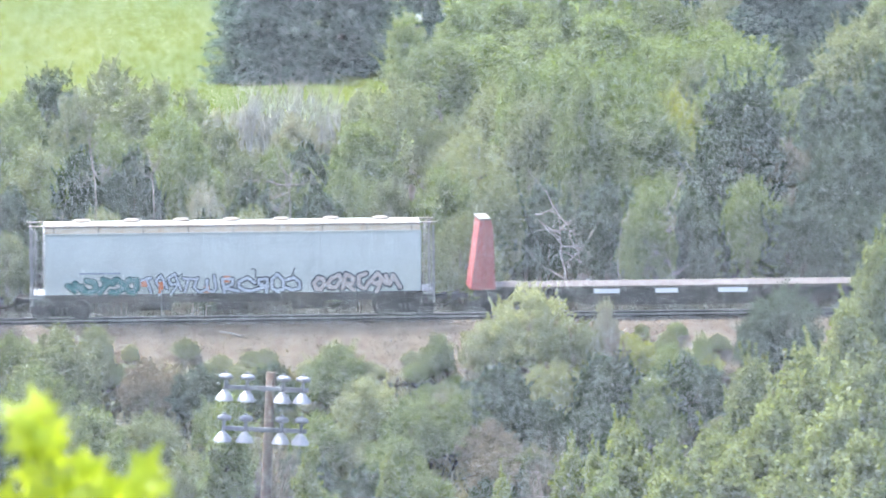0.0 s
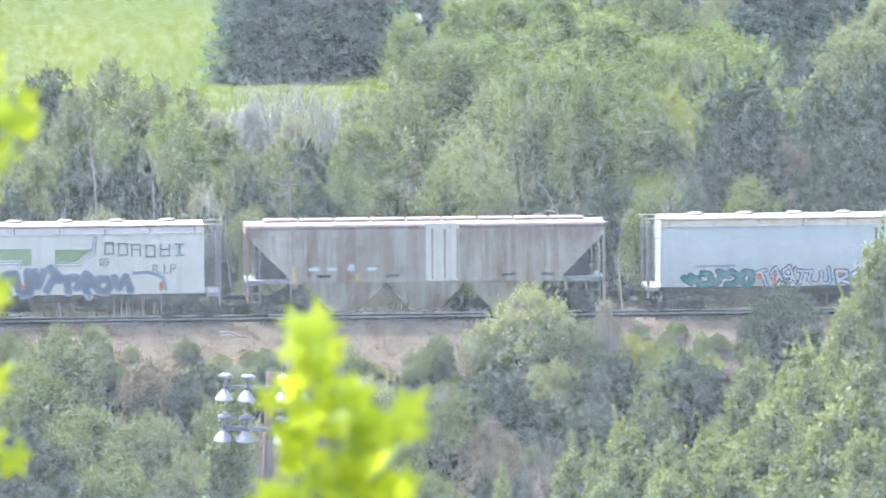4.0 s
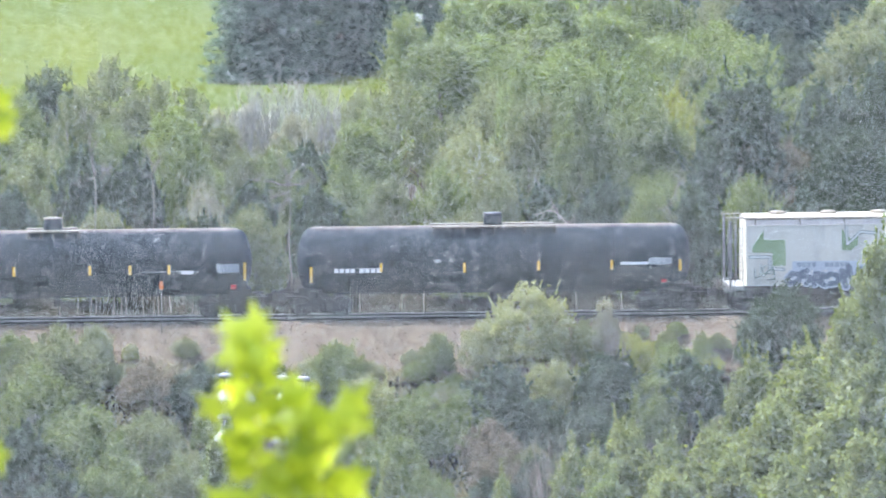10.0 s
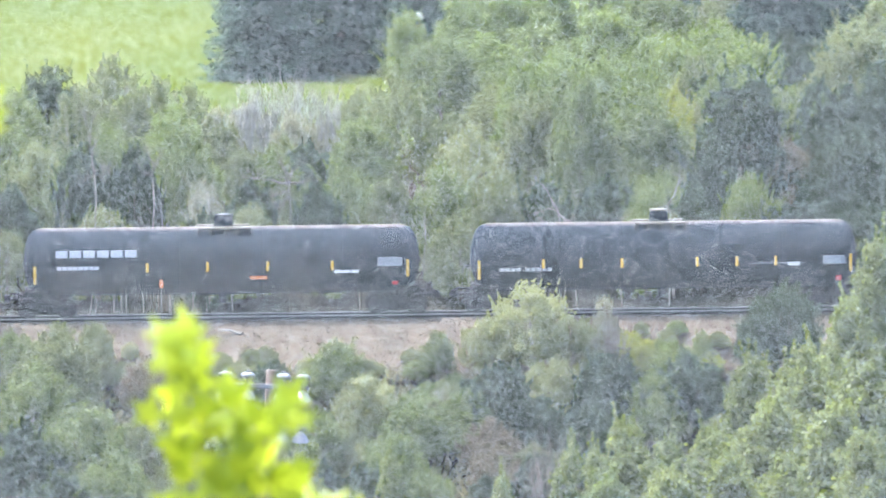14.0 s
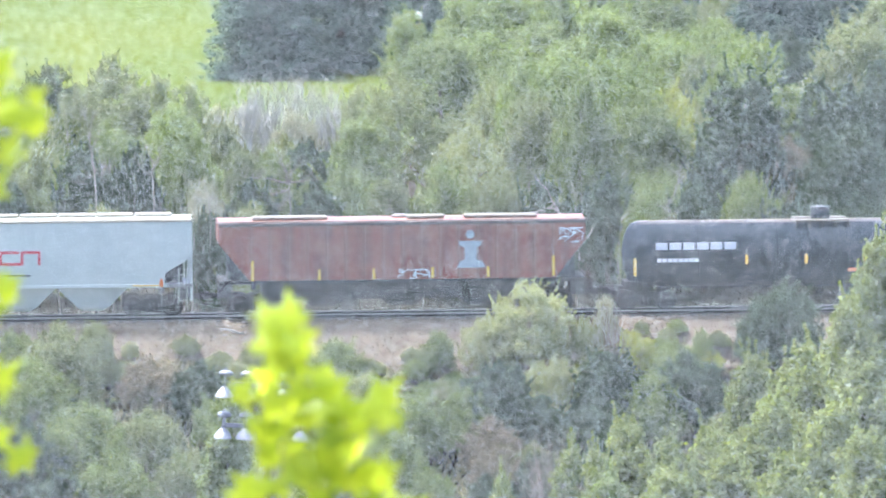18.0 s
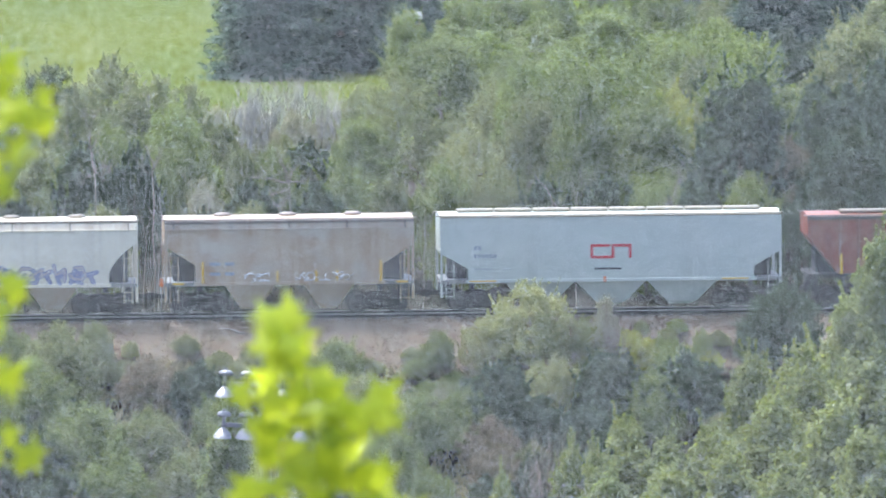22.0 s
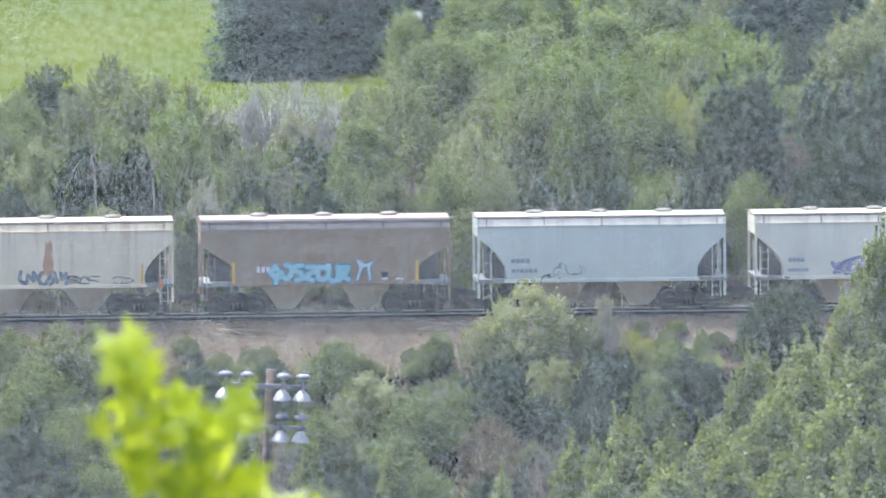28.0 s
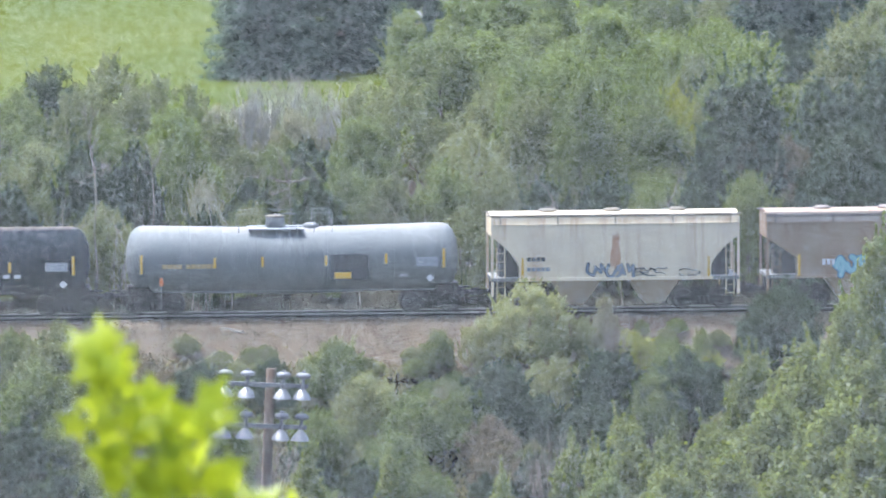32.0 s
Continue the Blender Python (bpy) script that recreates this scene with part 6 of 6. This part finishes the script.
def young_tree():
    """The tree beside the camera whose leafy tips sway before the lens."""
    x, y = -.52, 15.0
    z = ground_z(x, y)
    root = new("young_maple_tree")
    root.location = (x, y, z)
    tagged(root, "young maple tree with bright yellow-green sunlit leaves", "tree")
    h = EYE - z
    bm = bmesh.new()
    tube(bm, [(.1, .15, -.1), (.05, .12, h * .3), (.1, .15, h * .6), (.0, .1, h - 2.2)], [.06, .05, .04, .03], 8)
    for a, b in (((.0, .1, h - 2.5), (.35, .05, h - 1.85)), ((0, .1, h - 2.4), (-.3, .05, h - 1.85))):
        tube(bm, [a, b], [.02, .012], 6)
    part("trunk", bm, BARK, root)
    meshes = []
    rng = random.Random(3)
    for v in range(4):
        bm = bmesh.new()
        outline = []
        lobes = ((-2.25, .55), (-1.55, .30), (-1.15, .80), (-.62, .42), (0, 1.05), (.62, .42), (1.15, .80), (1.55, .30), (2.25, .55), (math.pi, .12))
        for a, r in lobes:
            r *= rng.uniform(.88, 1.1)
            outline.append((r * math.sin(a), 0, r * math.cos(a)))
        c = bm.verts.new((0, -.10, .05))
        vs = [bm.verts.new((px, .12 * abs(px) + rng.uniform(-.03, .03), pz)) for px, _, pz in outline]
        for a, b in zip(vs, vs[1:] + vs[:1]):
            bm.faces.new((c, b, a)).smooth = True
        me = bpy.data.meshes.new("leaf")
        bm.to_mesh(me)
        bm.free()
        me.materials.append(LEAF["young"])
        meshes.append(me)

    def spray(twigs, leaves, seed, label):
        r = random.Random(seed)
        bm = bmesh.new()
        for pts in twigs:
            tube(bm, pts, [.007 - .004 * k / (len(pts) - 1) for k in range(len(pts))][::-1], 5)
        sp = part("spray", bm, STEM, root, label)
        for lx, lz, size in leaves:
            o = new("leaf", r.choice(meshes))
            o.parent = sp
            o.matrix_basis = pose(lx, r.uniform(-.07, .07), lz, r.uniform(-50, 25), r.uniform(-75, 75), r.uniform(-35, 35)) @ Matrix.Diagonal((size, size, size, 1))
        return sp

    r = random.Random(31)
    leaves = [(-.01, -.02, .075), (.02, .0, .07), (-.03, .0, .065), (.03, -.05, .07), (.0, -.06, .06), (-.02, -.03, .07), (.17, -.14, .065), (.19, -.12, .06), (.16, -.17, .065), (.21, -.16, .06), (.13, -.15, .06)]
    for k in range(40):
        q = (k + r.random()) / 40
        mid, half = .02 + .155 * min(1, q * 1.5), .035 + .155 * min(1, q * 1.8)
        cx, cz = mid + half * (-1, 0, 1, -.4, .5)[k % 5] * r.uniform(.6, 1), -.07 - .62 * q
        for _ in range(4):
            leaves.append((cx + r.gauss(0, .026), cz + r.gauss(0, .024), r.uniform(.042, .068)))
    main = spray([[(0, 0, -.02), (.04, .02, -.14), (.12, .03, -.3), (.2, .04, -.6), (.2, .08, -1.9)], [(.12, .03, -.3), (.2, 0, -.18)], [(.05, .02, -.16), (-.04, 0, -.2)]],
                 leaves, 32, "swaying leafy branch tip")
    leaves = []
    for low, high, reach, count in ((.10, .34, .0, 34), (-.19, -.02, -.05, 22), (-.47, -.22, .0, 40)):
        for k in range(count):
            lz = r.uniform(low, high)
            edge = 1 - abs(2 * (lz - low) / (high - low) - 1)
            leaves.append((reach - .07 + .05 * edge - .24 * r.random(), lz, r.uniform(.04, .06)))
    side = spray([[(-.12, 0, .55), (-.13, .02, .1), (-.15, .03, -.5), (-.15, .08, -1.9)], [(-.13, .02, .1), (-.04, 0, .2)], [(-.15, .03, -.3), (-.05, 0, -.2)]], leaves, 33, "swaying leafy side branch")
    return root, main, side


MAPLE, SPRAY, SIDE_SPRAY = young_tree()

# ---- what moves ----
RUN = ((0, 0), (2, 13.864), (4, 27.718), (6, 41.558), (8, 55.36), (10, 69.119), (12, 82.831), (14, 96.467), (16, 110.021), (18, 123.478),
       (20, 136.82), (22, 150.049), (24, 163.167), (26, 176.174), (28, 189.078), (30, 201.88), (32, 214.594))
# where the swaying branch tip is: seconds, metres to the side and up from the middle of the view, at 15 m
SWAY_A = (
    (0, -0.736, -0.295), (0.5, -0.726, -0.240), (1, -0.590, -0.227), (1.5, -0.373, -0.179), (2, -0.444, -0.152), (2.5, -0.377, -0.175),
    (3, -0.252, -0.146), (3.5, -0.197, -0.129), (4.2, -0.265, -0.144), (4.9, -0.365, -0.159), (5.5, -0.421, -0.164), (6, -0.496, -0.191),
    (6.5, -0.289, -0.200), (7, -0.160, -0.187), (7.5, -0.397, -0.159), (8, -0.606, -0.170), (8.5, -0.537, -0.162), (9, -0.460, -0.166),
    (9.5, -0.349, -0.151), (10, -0.347, -0.145), (10.5, -0.517, -0.167), (11, -0.570, -0.174), (11.5, -0.397, -0.159), (12, -0.444, -0.145),
    (12.5, -0.525, -0.163), (13, -0.562, -0.184), (13.5, -0.397, -0.149), (14, -0.472, -0.154), (14.5, -0.413, -0.133), (15.5, -0.335, -0.149))
SWAY_B = (
    (16.5, -0.242, -0.149), (17, -0.270, -0.143), (17.5, -0.257, -0.133), (18, -0.286, -0.129), (18.5, -0.253, -0.128), (19, -0.353, -0.129),
    (19.5, -0.377, -0.139), (20, -0.193, -0.137), (20.5, -0.132, -0.135), (21, -0.103, -0.141), (21.5, -0.116, -0.135), (22, -0.288, -0.131),
    (22.5, -0.401, -0.133), (23, -0.419, -0.125), (23.5, -0.485, -0.143), (24, -0.614, -0.191), (24.5, -0.726, -0.240), (25, -0.746, -0.193),
    (25.5, -0.669, -0.178), (26.5, -0.606, -0.174), (27.5, -0.570, -0.171), (28, -0.566, -0.176), (28.5, -0.525, -0.167), (29, -0.500, -0.166),
    (29.5, -0.537, -0.159), (30, -0.492, -0.154), (30.5, -0.465, -0.155), (31, -0.514, -0.160), (31.5, -0.630, -0.188), (32, -0.616, -0.174))
SWAY = SWAY_A + SWAY_B
SIDE_SWAY_A = (
    (0, -0.866, 0.001), (1, -0.846, 0.001), (1.5, -0.756, 0.001), (2, -0.796, 0.001), (3, -0.756, 0.001), (3.5, -0.726, 0.001),
    (5.5, -0.686, 0.001), (6, -0.736, 0.001), (7, -0.726, 0.001), (7.5, -0.714, 0.001), (8, -0.816, 0.001), (9, -0.796, 0.001),
    (9.5, -0.766, 0.001), (10, -0.746, 0.001), (11, -0.816, 0.001), (12, -0.816, 0.001), (13, -0.826, 0.001), (14, -0.766, 0.001),
    (14.5, -0.761, 0.001), (16.5, -0.676, 0.001), (17, -0.686, 0.001), (18, -0.691, 0.001), (19, -0.701, 0.001), (20, -0.716, 0.001),
    (21, -0.646, 0.001), (22, -0.676, 0.001), (23, -0.756, 0.001), (24, -0.761, 0.001), (25, -0.866, 0.001), (25.5, -0.866, 0.001))
SIDE_SWAY_B = (
    (28, -0.866, 0.001), (30, -0.866, 0.001), (32, -0.866, 0.001))
SIDE_SWAY = SIDE_SWAY_A + SIDE_SWAY_B


def motions():
    for car, s0 in SPOT.items():
        walk(car, [(t, TRACK @ pose(s0 + s, 0, 0)) for t, s in RUN])
    ts, ss = [a for a, _ in RUN], [b for _, b in RUN]
    first = WHEELSETS[0]
    rows = []
    for k in range(0, 481):
        t = k / 15
        rows.append((t, pose(0, 0, 0, 0, math.degrees(np.interp(t, ts, ss) / R_WHEEL) % 360, 0)))
    walk(first, rows)
    for w in WHEELSETS[1:]:
        w.rotation_mode = "QUATERNION"
        w.animation_data_create()
        w.animation_data.action = first.animation_data.action
        w.animation_data.action_slot = first.animation_data.action_slot
    base = MAPLE.matrix_basis.translation
    mid = EYE - 15 * math.tan(radians(5))
    for spray, table in ((SPRAY, SWAY), (SIDE_SPRAY, SIDE_SWAY)):
        rows = []
        for t, sx, sz in table:
            rows.append((t, pose(sx - base.x, 0, mid + sz - base.z, 0, max(-7, -8 + 42.5 * (sx + .614)) if spray is SPRAY else 10 * (sx + .7), 0)))
        walk(spray, rows)


motions()
